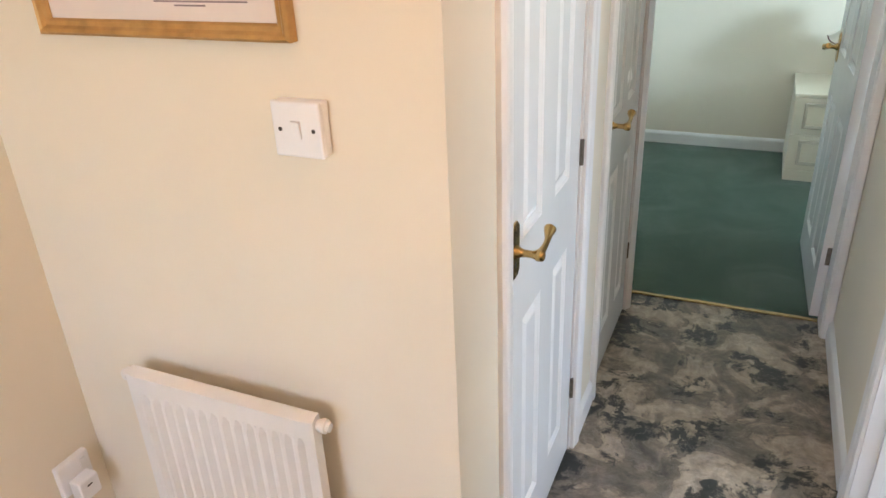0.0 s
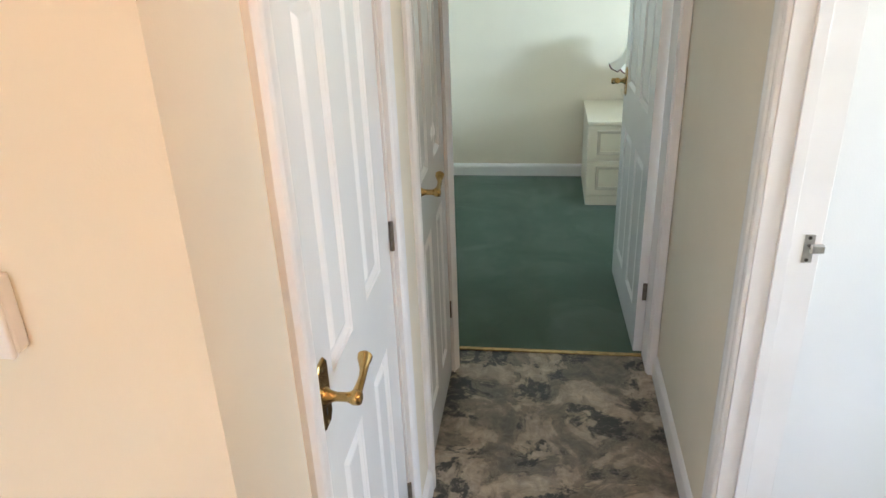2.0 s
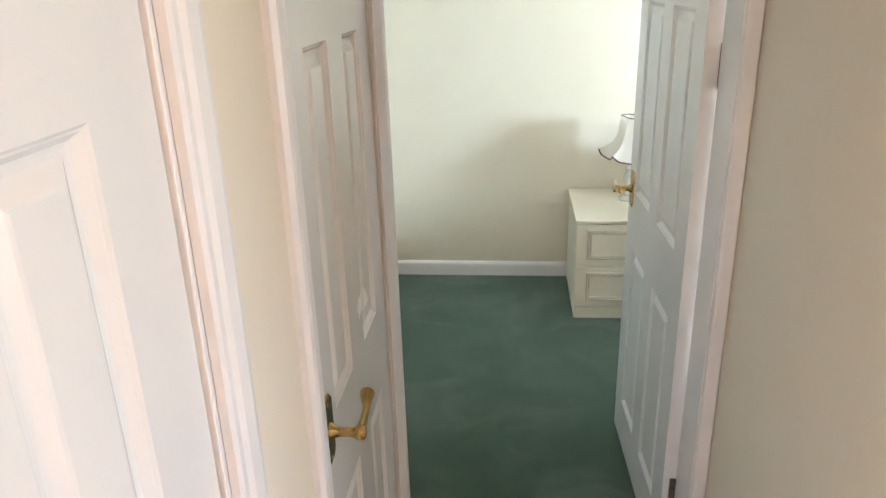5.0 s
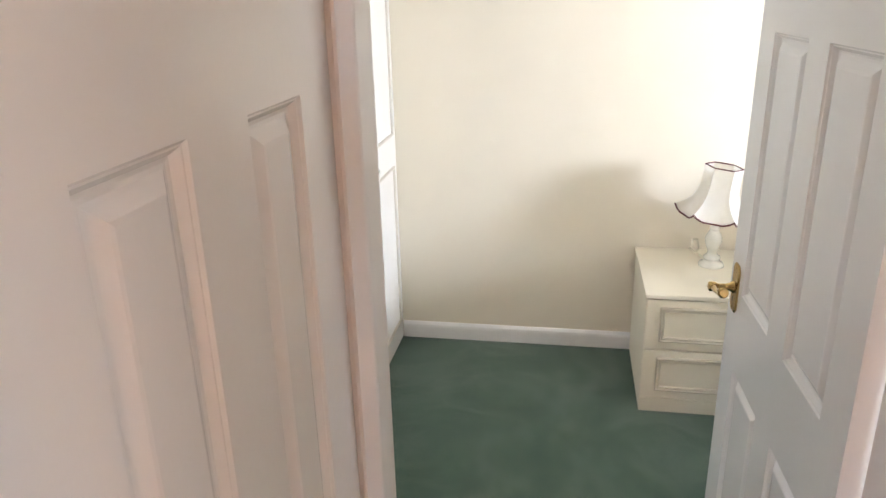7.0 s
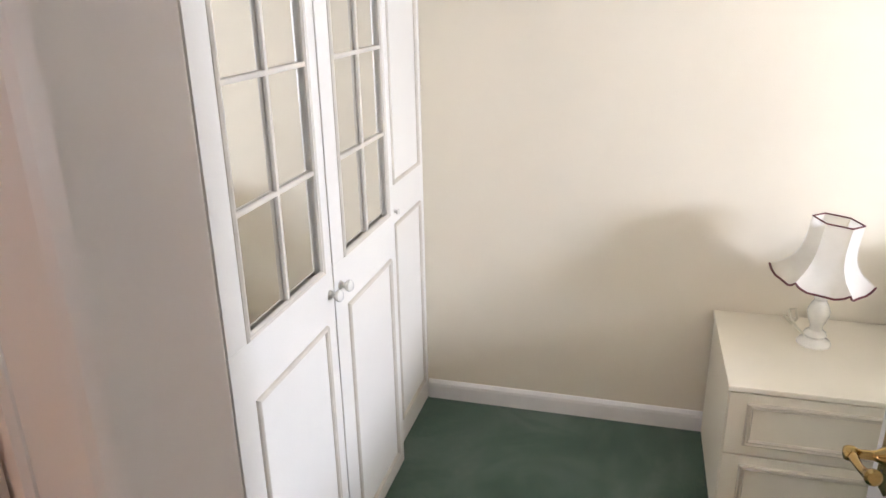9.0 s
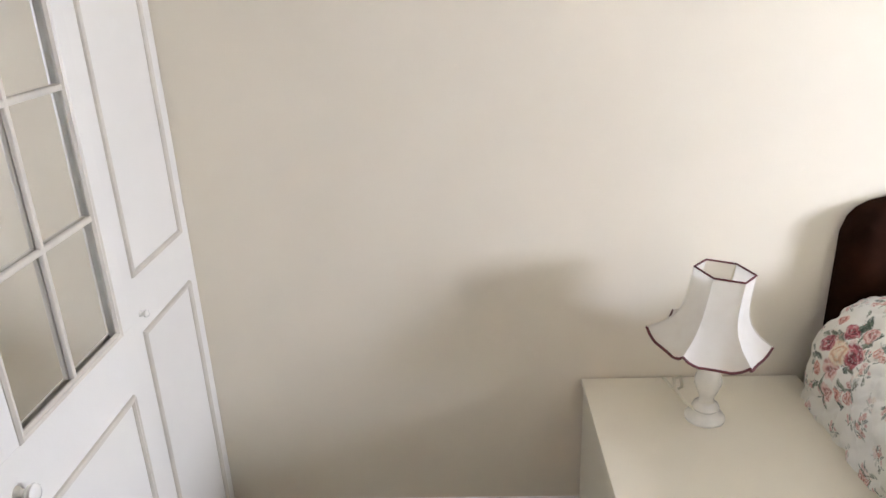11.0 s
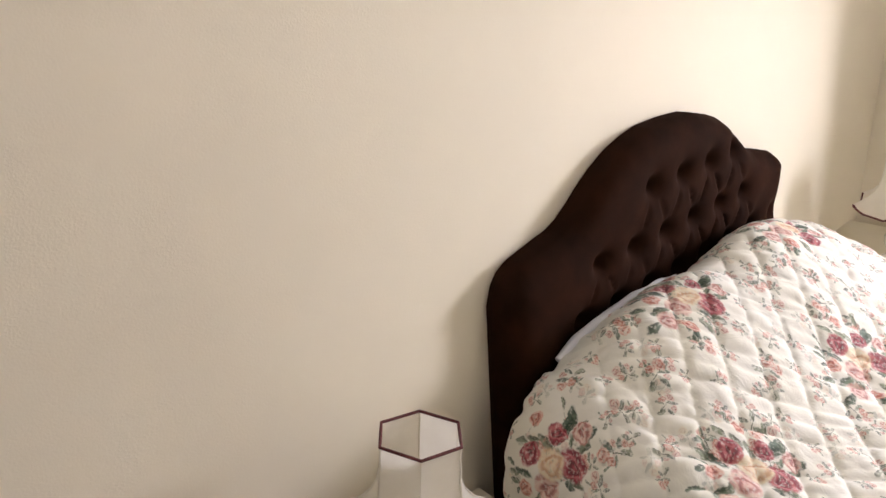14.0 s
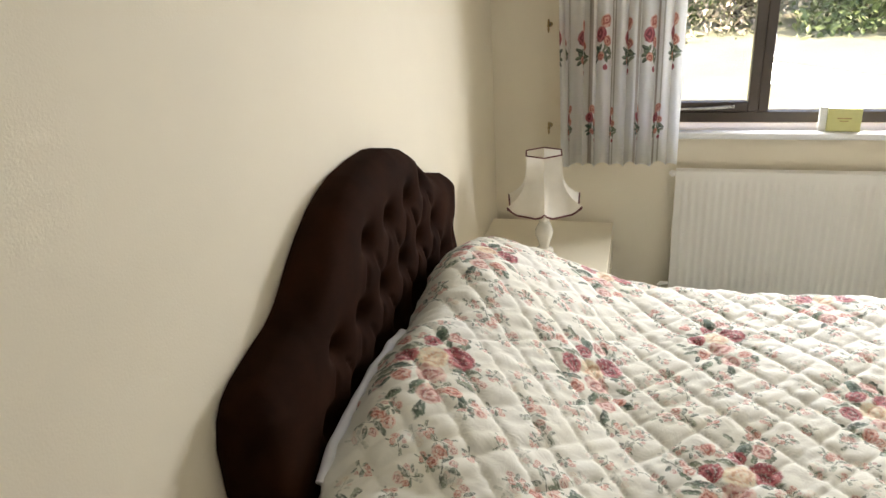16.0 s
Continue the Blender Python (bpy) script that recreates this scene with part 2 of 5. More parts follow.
def spot(nt, vec, x, y, rx, ry, angle=0.0):
    """Coordinates inside an ellipse of half axes rx and ry, and the distance from its middle (1 at its rim)."""
    m = nt.nodes.new("ShaderNodeMapping")
    m.vector_type = "TEXTURE"
    m.inputs["Location"].default_value = (x, y, 0)
    m.inputs["Rotation"].default_value = (0, 0, radians(angle))
    m.inputs["Scale"].default_value = (rx, ry, 1)
    nt.links.new(vec, m.inputs["Vector"])
    n = nt.nodes.new("ShaderNodeVectorMath")
    n.operation = "LENGTH"
    nt.links.new(m.outputs[0], n.inputs[0])
    return m.outputs[0], n.outputs["Value"]


def after(nt, vec, col):
    """The same coordinates, worked out only once the colour below has been laid (keeps a long print within the shader's memory)."""
    n = nt.nodes.new("ShaderNodeVectorMath")
    n.operation = "MULTIPLY_ADD"
    n.inputs[1].default_value = (1e-7, 1e-7, 1e-7)
    nt.links.new(col, n.inputs[0])
    nt.links.new(vec, n.inputs[2])
    return n.outputs[0]


def printed_leaf(nt, col, vec, x, y, length, angle, tone, strength):
    """A pointed printed leaf with a paler side along its midrib."""
    p, d = spot(nt, after(nt, vec, col), x, y, length, length * 0.42, angle)
    side = nt.nodes.new("ShaderNodeSeparateXYZ")
    nt.links.new(p, side.inputs[0])
    pale = tuple(c * 1.9 + 0.03 for c in tone)
    body = mix(nt, soft(nt, side.outputs[1], -0.15, 0.2), tone, pale)
    return mix(nt, calc(nt, "MULTIPLY", soft(nt, d, 0.72, 1.0), strength), col, body)


def printed_rose(nt, col, vec, x, y, r, shades, strength, seed=0.0):
    """A printed rose: curled petals in three shades, darker towards the heart."""
    p, d = spot(nt, after(nt, vec, col), x, y, r, r * 0.92, seed * 57.0)
    w = add(nt, "TexWave", Scale=0.5, Distortion=9.0, Detail=2.5, Phase_Offset=seed * 2.3)
    w.wave_type, w.rings_direction = "RINGS", "Z"
    w.inputs["Detail Scale"].default_value = 1.5
    nt.links.new(p, w.inputs["Vector"])
    tone = calc(nt, "ADD", calc(nt, "MULTIPLY", w.outputs["Fac"], 0.62), calc(nt, "MULTIPLY", d, 0.38))
    body = ramp(nt, tone, [(0.12, shades[0]), (0.45, shades[1]), (0.85, shades[2])])
    return mix(nt, calc(nt, "MULTIPLY", soft(nt, d, 0.82, 1.02), strength), col, body)


CRIMSON = ((0.15, 0.007, 0.016), (0.33, 0.026, 0.046), (0.56, 0.14, 0.15))
PINK = ((0.34, 0.09, 0.08), (0.60, 0.28, 0.24), (0.77, 0.55, 0.47))
PEACH = ((0.58, 0.30, 0.17), (0.76, 0.54, 0.36), (0.82, 0.70, 0.52))
CORAL = ((0.36, 0.06, 0.045), (0.60, 0.20, 0.15), (0.76, 0.46, 0.37))
GREENS = ((0.030, 0.056, 0.034), (0.060, 0.092, 0.054), (0.115, 0.135, 0.088))


def sprig_layer(nt, col, vec, a, b, turn, scale, strength, shades, share=0.85):
    """Small printed sprigs: a bud or two on a thin stem with a few leaves, one in most cells."""
    p, rnd = lattice(nt, after(nt, vec, col), a, b, turn, a * 0.35, 6.0)
    on = calc(nt, "MULTIPLY", calc(nt, "LESS_THAN", rnd, share), strength)
    on = calc(nt, "MULTIPLY", on, ramp(nt, noise_of(nt, vec, 210.0 / scale, 2.0), [(0.36, 0.25), (0.54, 1.0)]))
    k = scale
    q = wobble(nt, wobble(nt, p, 70.0 / k, 0.007 * k), 170.0 / k, 0.0045 * k)
    q2 = nt.nodes.new("ShaderNodeVectorMath")
    q2.operation = "SUBTRACT"
    q2.inputs[1].default_value = (0.0058 * k, 0.0058 * k, 0.0)
    nt.links.new(q, q2.inputs[0])
    q = q2.outputs[0]
    _, d = spot(nt, q, 0.0, -0.004 * k, 0.0012 * k, 0.026 * k, 24)
    col = mix(nt, calc(nt, "MULTIPLY", soft(nt, d, 0.8, 1.1), on), col, GREENS[1])
    for n, (x, y, l, an) in enumerate(((-0.012, 0.006, 0.011, 150), (0.011, -0.002, 0.010, 20), (0.003, -0.020, 0.011, -60), (-0.012, -0.012, 0.009, 200), (0.015, 0.016, 0.008, 60))):
        col = printed_leaf(nt, col, q, x * k, y * k, l * k, an, GREENS[n % 3], on)
    col = printed_rose(nt, col, q, -0.004 * k, 0.017 * k, 0.0105 * k, shades, on, 0.7)
    col = printed_rose(nt, col, q, 0.008 * k, 0.006 * k, 0.0085 * k, CORAL, on, 1.9)
    return printed_rose(nt, col, q, -0.016 * k, -0.003 * k, 0.0065 * k, PINK, on, 2.6)


def bouquet_layer(nt, col, vec, a, b, strength):
    """Large printed bouquets of garden roses in a half-drop repeat."""
    p, _ = lattice(nt, after(nt, vec, col), a, b, 0.0, 0.0, 0.5)
    p = wobble(nt, wobble(nt, p, 45.0, 0.012), 130.0, 0.007)
    strength = calc(nt, "MULTIPLY", ramp(nt, noise_of(nt, vec, 150.0, 2.0), [(0.34, 0.45), (0.50, 1.0)]), strength)
    s2 = nt.nodes.new("ShaderNodeVectorMath")
    s2.operation = "SUBTRACT"
    s2.inputs[1].default_value = (0.0095, 0.0095, 0.0)
    nt.links.new(p, s2.inputs[0])
    p = s2.outputs[0]
    rng = random.Random(11)
    for k in range(30):
        an = k * 137.5 + rng.uniform(-20, 20)
        r = 0.046 + 0.066 * rng.random()
        x, y = 1.25 * r * math.cos(radians(an)), 0.85 * r * math.sin(radians(an))
        col = printed_leaf(nt, col, p, x, y, rng.uniform(0.014, 0.026), an + rng.uniform(-35, 35), GREENS[k % 3], strength)
    for x, y, r, shades, seed in ((-0.088, 0.012, 0.024, PINK, 0.3), (-0.062, 0.046, 0.016, CORAL, 1.1), (0.086, 0.030, 0.021, PINK, 2.2), (0.062, -0.058, 0.015, CORAL, 3.0), (-0.058, -0.040, 0.017, CORAL, 3.7),
                                  (-0.034, 0.004, 0.028, PINK, 0.9), (0.030, 0.040, 0.031, CRIMSON, 1.6), (0.004, -0.044, 0.024, CRIMSON, 2.7), (0.056, -0.008, 0.019, CRIMSON, 4.1), (0.010, 0.000, 0.029, PEACH, 0.5)):
        col = printed_rose(nt, col, p, 1.12 * x, 1.12 * y, 1.14 * r, shades, strength, seed)
    return col


def make_quilt():
    m, nt, bsdf = nodes_of("floral_quilt_cotton")
    vec = place(nt, "UV")
    col = ramp(nt, noise_of(nt, vec, 7.0, 4.0), [(0.3, (0.765, 0.735, 0.635)), (0.7, (0.81, 0.79, 0.725))])
    col = sprig_layer(nt, col, vec, 0.100, 0.078, 0.9, 0.85, 0.35, PEACH, 0.9)
    col = sprig_layer(nt, col, vec, 0.082, 0.066, 0.35, 0.72, 0.80, CORAL, 0.86)
    col = sprig_layer(nt, col, vec, 0.118, 0.094, 1.5, 0.95, 0.80, PINK, 0.8)
    col = sprig_layer(nt, col, vec, 0.165, 0.130, 2.2, 1.28, 0.85, CORAL, 0.85)
    col = bouquet_layer(nt, col, vec, 0.52, 0.30, 0.95)
    nt.links.new(col, bsdf.inputs["Base Color"])
    bsdf.inputs["Roughness"].default_value = 0.8
    bsdf.inputs["Sheen Weight"].default_value = 0.15
    wr = noise_of(nt, wobble(nt, vec, 6.0, 0.08), 24.0, 4.0, 0.6, 0.8)
    bump(nt, bsdf, calc(nt, "ADD", wr, calc(nt, "MULTIPLY", noise_of(nt, vec, 700.0, 1.0), 0.06)), 0.45, 0.005)
    return m


def make_curtain():
    m, nt, bsdf = nodes_of("rose_print_curtain")
    vec = place(nt, "UV")
    s = nt.nodes.new("ShaderNodeSeparateXYZ")
    nt.links.new(vec, s.inputs[0])
    col = ramp(nt, noise_of(nt, vec, 9.0, 3.0), [(0.3, (0.80, 0.80, 0.78)), (0.7, (0.84, 0.84, 0.83))])
    # grey-brown stripes of the cloth; the folds' dark shade lines are painted in too
    fold_stripe = calc(nt, "FRACT", calc(nt, "MULTIPLY", s.outputs[0], 5.2))
    col = mix(nt, calc(nt, "MULTIPLY", calc(nt, "LESS_THAN", fold_stripe, 0.09), 0.85), col, (0.36, 0.31, 0.26))
    col = mix(nt, calc(nt, "MULTIPLY", calc(nt, "LESS_THAN", calc(nt, "ABSOLUTE", calc(nt, "SUBTRACT", fold_stripe, 0.20)), 0.02), 0.7), col, (0.38, 0.34, 0.28))
    for a, b, k, drop in ((0.1923, 0.62, 1.0, 0.44), (0.1923, 0.62, 0.68, 0.13)):
        sh = nt.nodes.new("ShaderNodeVectorMath")
        sh.operation = "ADD"
        sh.inputs[1].default_value = (0.062, drop, 0.0)
        nt.links.new(after(nt, vec, col), sh.inputs[0])
        p, _ = lattice(nt, sh.outputs[0], a, b, 0.0, 0.02, 0.35)
        p = wobble(nt, p, 60.0, 0.010)
        for n in range(13):
            an = n * 137.5
            col = printed_leaf(nt, col, p, 0.038 * k * math.cos(radians(an)), (-0.035 + 0.105 * math.sin(radians(an * 1.3))) * k, 0.022 * k, an, GREENS[n % 3], 0.9)
        for x, y, r, shades, seed in ((0.008, 0.085, 0.030, CORAL, 0.4), (-0.016, 0.035, 0.033, CRIMSON, 1.3), (0.022, 0.010, 0.024, CORAL, 2.4), (-0.010, -0.050, 0.020, CORAL, 3.3), (0.016, -0.095, 0.013, CRIMSON, 4.2)):
            col = printed_rose(nt, col, p, x * k, y * k, r * k, shades, 0.92, seed)
    nt.links.new(col, bsdf.inputs["Base Color"])
    bsdf.inputs["Roughness"].default_value = 0.85
    bump(nt, bsdf, noise_of(nt, vec, 600.0, 1.0), 0.3, 0.0006)
    tr = add(nt, "BsdfTranslucent")
    nt.links.new(col, tr.inputs["Color"])
    mx = nt.nodes.new("ShaderNodeMixShader")
    mx.inputs[0].default_value = 0.7
    nt.links.new(bsdf.outputs[0], mx.inputs[1])
    nt.links.new(tr.outputs[0], mx.inputs[2])
    nt.links.new(mx.outputs[0], nt.nodes["Material Output"].inputs["Surface"])
    return m


def make_mirror():
    m, nt, bsdf = nodes_of("mirror_glass")
    bsdf.inputs["Base Color"].default_value = (0.93, 0.94, 0.93, 1)
    bsdf.inputs["Metallic"].default_value = 1.0
    bsdf.inputs["Roughness"].default_value = 0.02
    return m


def make_glass():
    m, nt, bsdf = nodes_of("window_glass")
    bsdf.inputs["Base Color"].default_value = (0.97, 0.99, 0.98, 1)
    bsdf.inputs["Transmission Weight"].default_value = 1.0
    bsdf.inputs["Roughness"].default_value = 0.0
    bsdf.inputs["IOR"].default_value = 1.45
    return m


def make_leaf(name, lo, hi):
    m, nt, bsdf = nodes_of(name)
    info = nt.nodes.new("ShaderNodeNewGeometry")
    c = ramp(nt, info.outputs["Random Per Island"], [(0.0, lo), (1.0, hi)])
    nt.links.new(c, bsdf.inputs["Base Color"])
    bsdf.inputs["Roughness"].default_value = 0.55
    return m


def make_grass():
    m, nt, bsdf = nodes_of("sunlit_lawn")
    vec = place(nt, "World")
    c = ramp(nt, noise_of(nt, vec, 0.8, 6.0), [(0.3, (0.27, 0.32, 0.19)), (0.7, (0.36, 0.40, 0.27))])
    c = mix(nt, calc(nt, "MULTIPLY", noise_of(nt, vec, 60.0, 3.0), 0.5), c, (0.42, 0.44, 0.32))
    nt.links.new(c, bsdf.inputs["Base Color"])
    bsdf.inputs["Roughness"].default_value = 0.9
    bump(nt, bsdf, noise_of(nt, vec, 90.0, 3.0), 1.0, 0.03)
    return m


SHADE = make_shade()
CARPET = make_carpet()
LINO = make_lino()
VELVET = make_velvet()
QUILT = make_quilt()
CURTAIN = make_curtain()
MIRROR = make_mirror()
GLASS = make_glass()
LEAF_DARK = make_leaf("dark_leaf", (0.028, 0.055, 0.025), (0.075, 0.12, 0.05))
LEAF_LIGHT = make_leaf("light_leaf", (0.07, 0.13, 0.04), (0.16, 0.23, 0.08))
LEAF_PALE = make_leaf("pale_blossom", (0.16, 0.20, 0.10), (0.46, 0.40, 0.34))
GRASS = make_grass()
BARK = surface("bark", (0.10, 0.075, 0.055), 0.9, 0.2, 14.0, 60.0, 0.004)


# ---- mesh helpers ----
def box(bm, x0, x1, y0, y1, z0, z1, bevel=0.0, segments=2):
    vs = [bm.verts.new((x, y, z)) for x in (x0, x1) for y in (y0, y1) for z in (z0, z1)]
    faces = [bm.faces.new([vs[i] for i in q]) for q in ((0, 1, 3, 2), (4, 6, 7, 5), (0, 4, 5, 1), (2, 3, 7, 6), (0, 2, 6, 4), (1, 5, 7, 3))]
    if bevel > 0:
        edges = list({e for f in faces for e in f.edges})
        bmesh.ops.bevel(bm, geom=edges, offset=bevel, segments=segments, profile=0.5, affect="EDGES")
    return vs


def boxes(*rows, bevel=0.0):
    bm = bmesh.new()
    for r in rows:
        box(bm, *r, bevel=bevel)
    return bm


def lathe(bm, profile, centre=(0, 0, 0), steps=24, axis="z"):
    """Turned shape from (radius, height) pairs."""
    rings = []
    for r, h in profile:
        ring = []
        for k in range(steps):
            a = 2 * math.pi * k / steps
            p = Vector((r * math.cos(a), r * math.sin(a), h))
            if axis == "x":
                p = Vector((p.z, p.x, p.y))
            elif axis == "y":
                p = Vector((p.x, p.z, p.y))
            ring.append(bm.verts.new(p + Vector(centre)))
        rings.append(ring)
    for a, b in zip(rings, rings[1:]):
        for k in range(steps):
            bm.faces.new((a[k], a[(k + 1) % steps], b[(k + 1) % steps], b[k]))
    bm.faces.new(rings[0][::-1])
    bm.faces.new(rings[-1])
    return bm


def tube(bm, pts, radius, steps=10, closed=False):
    """A round bar along a line of points."""
    pts = [Vector(p) for p in pts]
    n = len(pts)
    rings = []
    for i, p in enumerate(pts):
        d = (pts[(i + 1) % n] - pts[i - 1]) if closed else (pts[min(i + 1, n - 1)] - pts[max(i - 1, 0)])
        q = d.normalized().to_track_quat("Z", "Y")
        r = radius[i] if isinstance(radius, (list, tuple)) else radius
        rings.append([bm.verts.new(p + q @ Vector((r * math.cos(2 * math.pi * k / steps), r * math.sin(2 * math.pi * k / steps), 0))) for k in range(steps)])
    pairs = list(zip(rings, rings[1:])) + ([(rings[-1], rings[0])] if closed else [])
    for a, b in pairs:
        for k in range(steps):
            bm.faces.new((a[k], a[(k + 1) % steps], b[(k + 1) % steps], b[k]))
    if not closed:
        bm.faces.new(rings[0][::-1])
        bm.faces.new(rings[-1])
    return bm


def finish(name, bm, material, smooth=False):
    bmesh.ops.recalc_face_normals(bm, faces=bm.faces)
    me = bpy.data.meshes.new(name)
    bm.to_mesh(me)
    bm.free()
    me.materials.append(material)
    if smooth:
        for p in me.polygons:
            p.use_smooth = True
        me.set_sharp_from_angle(angle=radians(40))
    return me


def part(name, bm, material, parent, label="", smooth=False):
    ob = new(name, finish(name, bm, material, smooth))
    ob.parent = parent
    if label:
        tagged(ob, label)
    return ob


def thing(name, label, category, at=None, group="", kind=""):
    ob = new(name)
    ob.empty_display_size = 0.1
    ob.matrix_world = at or pose(0, 0, 0)
    return tagged(ob, label, category, group, kind)


def solid(name, bm, material, label, category, group="", kind="", smooth=False):
    return tagged(new(name, finish(name, bm, material, smooth)), label, category, group, kind)


def structure(name, bm, material, label, category, smooth=False):
    return solid(name, bm, material, label, category, kind="structure", smooth=smooth)


# ---- structure ----
CEIL = 2.40
HEAD = 2.03
structure("floor_hall", boxes((-1.40, 2.60, -1.70, 2.885, -0.05, 0.0)), LINO, "grey-brown slate-pattern vinyl floor of the hall", "floor")
structure("floor_bedroom", boxes((-1.60, 3.46, 2.885, 5.30, -0.05, 0.003)), CARPET, "green short-pile bedroom carpet", "floor")
strip = bmesh.new()
box(strip, -0.386, 0.363, 2.878, 2.898, 0.0, 0.007, 0.003)
structure("threshold_strip", strip, DULL_BRASS, "thin brass threshold strip between vinyl and carpet", "trim")
structure("ceiling", boxes((-1.60, 3.60, -1.75, 5.30, CEIL, CEIL + 0.1)), CEILING, "plain white ceiling", "ceiling")

D1 = (1.195, 1.790)
D2 = (2.128, 2.722)
XR = 0.402
YW = 0.915
YE = 2.768
structure("wall_radiator", boxes((-1.45, -0.385, YW, 1.015, 0, CEIL)), MAGNOLIA, "cream painted wall behind the hall radiator", "wall")
structure("wall_hall_left", boxes(
    (-0.485, -0.385, 1.015, D1[0] - 0.022, 0, CEIL), (-0.485, -0.385, D1[0] - 0.022, D1[1] + 0.022, HEAD, CEIL),
    (-0.485, -0.385, D1[1] + 0.022, D2[0] - 0.022, 0, CEIL), (-0.485, -0.385, D2[0] - 0.022, D2[1] + 0.022, HEAD, CEIL),
    (-0.485, -0.385, D2[1] + 0.022, YE, 0, CEIL)), MAGNOLIA, "cream painted hall wall with two cupboard doors", "wall")
structure("wall_cupboard_back", boxes((-1.45, -1.35, 1.015, YE, 0, CEIL)), MAGNOLIA, "plain painted back wall of the cupboards", "wall")
structure("wall_hall_right", boxes(
    (XR, 0.502, 1.824, YE, 0, CEIL), (XR, 0.502, 1.010, 1.824, HEAD, CEIL),
    (XR, 0.502, -1.60, 1.010, 0, CEIL)), MAGNOLIA, "cream painted hall wall beside an open doorway", "wall")
structure("wall_hall_west", boxes((-1.45, -1.35, -1.60, YW, 0, CEIL)), MAGNOLIA, "cream painted hall end wall", "wall")
# unseen wall; its opening is assumed, to let daylight into the hall
structure("wall_hall_back", boxes((-1.45, -1.10, -1.70, -1.60, 0, CEIL), (-0.60, 0.502, -1.70, -1.60, 0, CEIL), (-1.10, -0.60, -1.70, -1.60, 2.0, CEIL), (-1.10, -0.60, -1.70, -1.60, 0, 1.0)), MAGNOLIA, "cream painted wall round an unseen, assumed opening", "wall")
structure("wall_bedroom_door", boxes(
    (-1.60, -0.409, YE, 2.900, 0, CEIL), (0.386, 3.46, YE, 2.900, 0, CEIL), (-0.409, 0.386, YE, 2.900, HEAD, CEIL)),
    MAGNOLIA, "cream painted wall with the bedroom doorway", "wall")
structure("wall_bedroom_north", boxes((-1.60, 3.46, 5.120, 5.22, 0, CEIL)), MAGNOLIA, "cream painted bedroom wall behind the bed", "wall")
structure("wall_bedroom_west", boxes((-1.60, -1.50, 2.900, 5.120, 0, CEIL)), MAGNOLIA, "cream painted wall behind the wardrobe", "wall")
WY = (3.12, 4.62)
WZ = (0.925, 2.12)
structure("wall_bedroom_window", boxes(
    (3.20, 3.46, 2.900, WY[0], 0, CEIL), (3.20, 3.46, WY[1], 5.120, 0, CEIL),
    (3.20, 3.46, WY[0], WY[1], 0, WZ[0] - 0.03), (3.20, 3.46, WY[0], WY[1], WZ[1], CEIL)), MAGNOLIA, "cream painted bedroom wall with a window", "wall")
structure("wall_side_room_north", boxes((0.502, 2.60, 1.890, 1.990, 0, CEIL)), SIDE_WHITE, "white painted wall of the side room", "wall")
structure("wall_side_room_south", boxes((0.502, 2.60, -0.30, -0.20, 0, CEIL)), SIDE_WHITE, "white painted wall of the side room", "wall")
structure("wall_side_room_east", boxes((2.40, 2.50, -0.20, 0.40, 0, CEIL), (2.40, 2.50, 1.60, 1.89, 0, CEIL), (2.40, 2.50, 0.40, 1.60, 0, 0.95), (2.40, 2.50, 0.40, 1.60, 2.05, CEIL)), SIDE_WHITE, "white painted wall of the side room", "wall")
# unseen overhang outside, added to block sun at the bedroom window
structure("roof_eaves", boxes((3.46, 3.95, 2.2, 5.8, 2.32, 2.46)), SILL_WHITE, "unseen white overhang added to keep the sun out of the bedroom window", "trim")


def skirting(name, ax, a, b, face, side, label="white painted skirting board"):
    """A board with a rounded top along x or y, standing proud of a wall face."""
    prof = [(0, 0.0), (0.015, 0.0), (0.015, 0.062), (0.013, 0.074), (0.008, 0.081), (0.004, 0.086), (0, 0.088)]
    bm = bmesh.new()
    ends = []
    for s in (a, b):
        row = []
        for d, z in prof:
            row.append(bm.verts.new((s, face + side * d, z) if ax == "x" else (face + side * d, s, z)))
        ends.append(row)
    n = len(prof)
    for k in range(n):
        bm.faces.new((ends[0][k], ends[0][(k + 1) % n], ends[1][(k + 1) % n], ends[1][k]))
    bm.faces.new(ends[0])
    bm.faces.new(ends[1][::-1])
    return structure(name, bm, SATIN, label, "skirting board")


skirting("baseboard_north", "x", -0.905, 3.20, 5.120, -1)
skirting("baseboard_window", "y", 2.90, 5.105, 3.20, -1)
skirting("baseboard_hall_right", "y", 1.893, 2.752, XR, -1)
skirting("baseboard_hall_left", "y", 1.864, 2.056, -0.385, 1)
skirting("baseboard_radiator", "x", -1.35, -0.385, YW, -1)
skirting("baseboard_hall_west", "y", -1.60, 0.90, -1.35, 1)
skirting("baseboard_bedroom_door", "x", 0.46, 3.18, 2.900, 1)


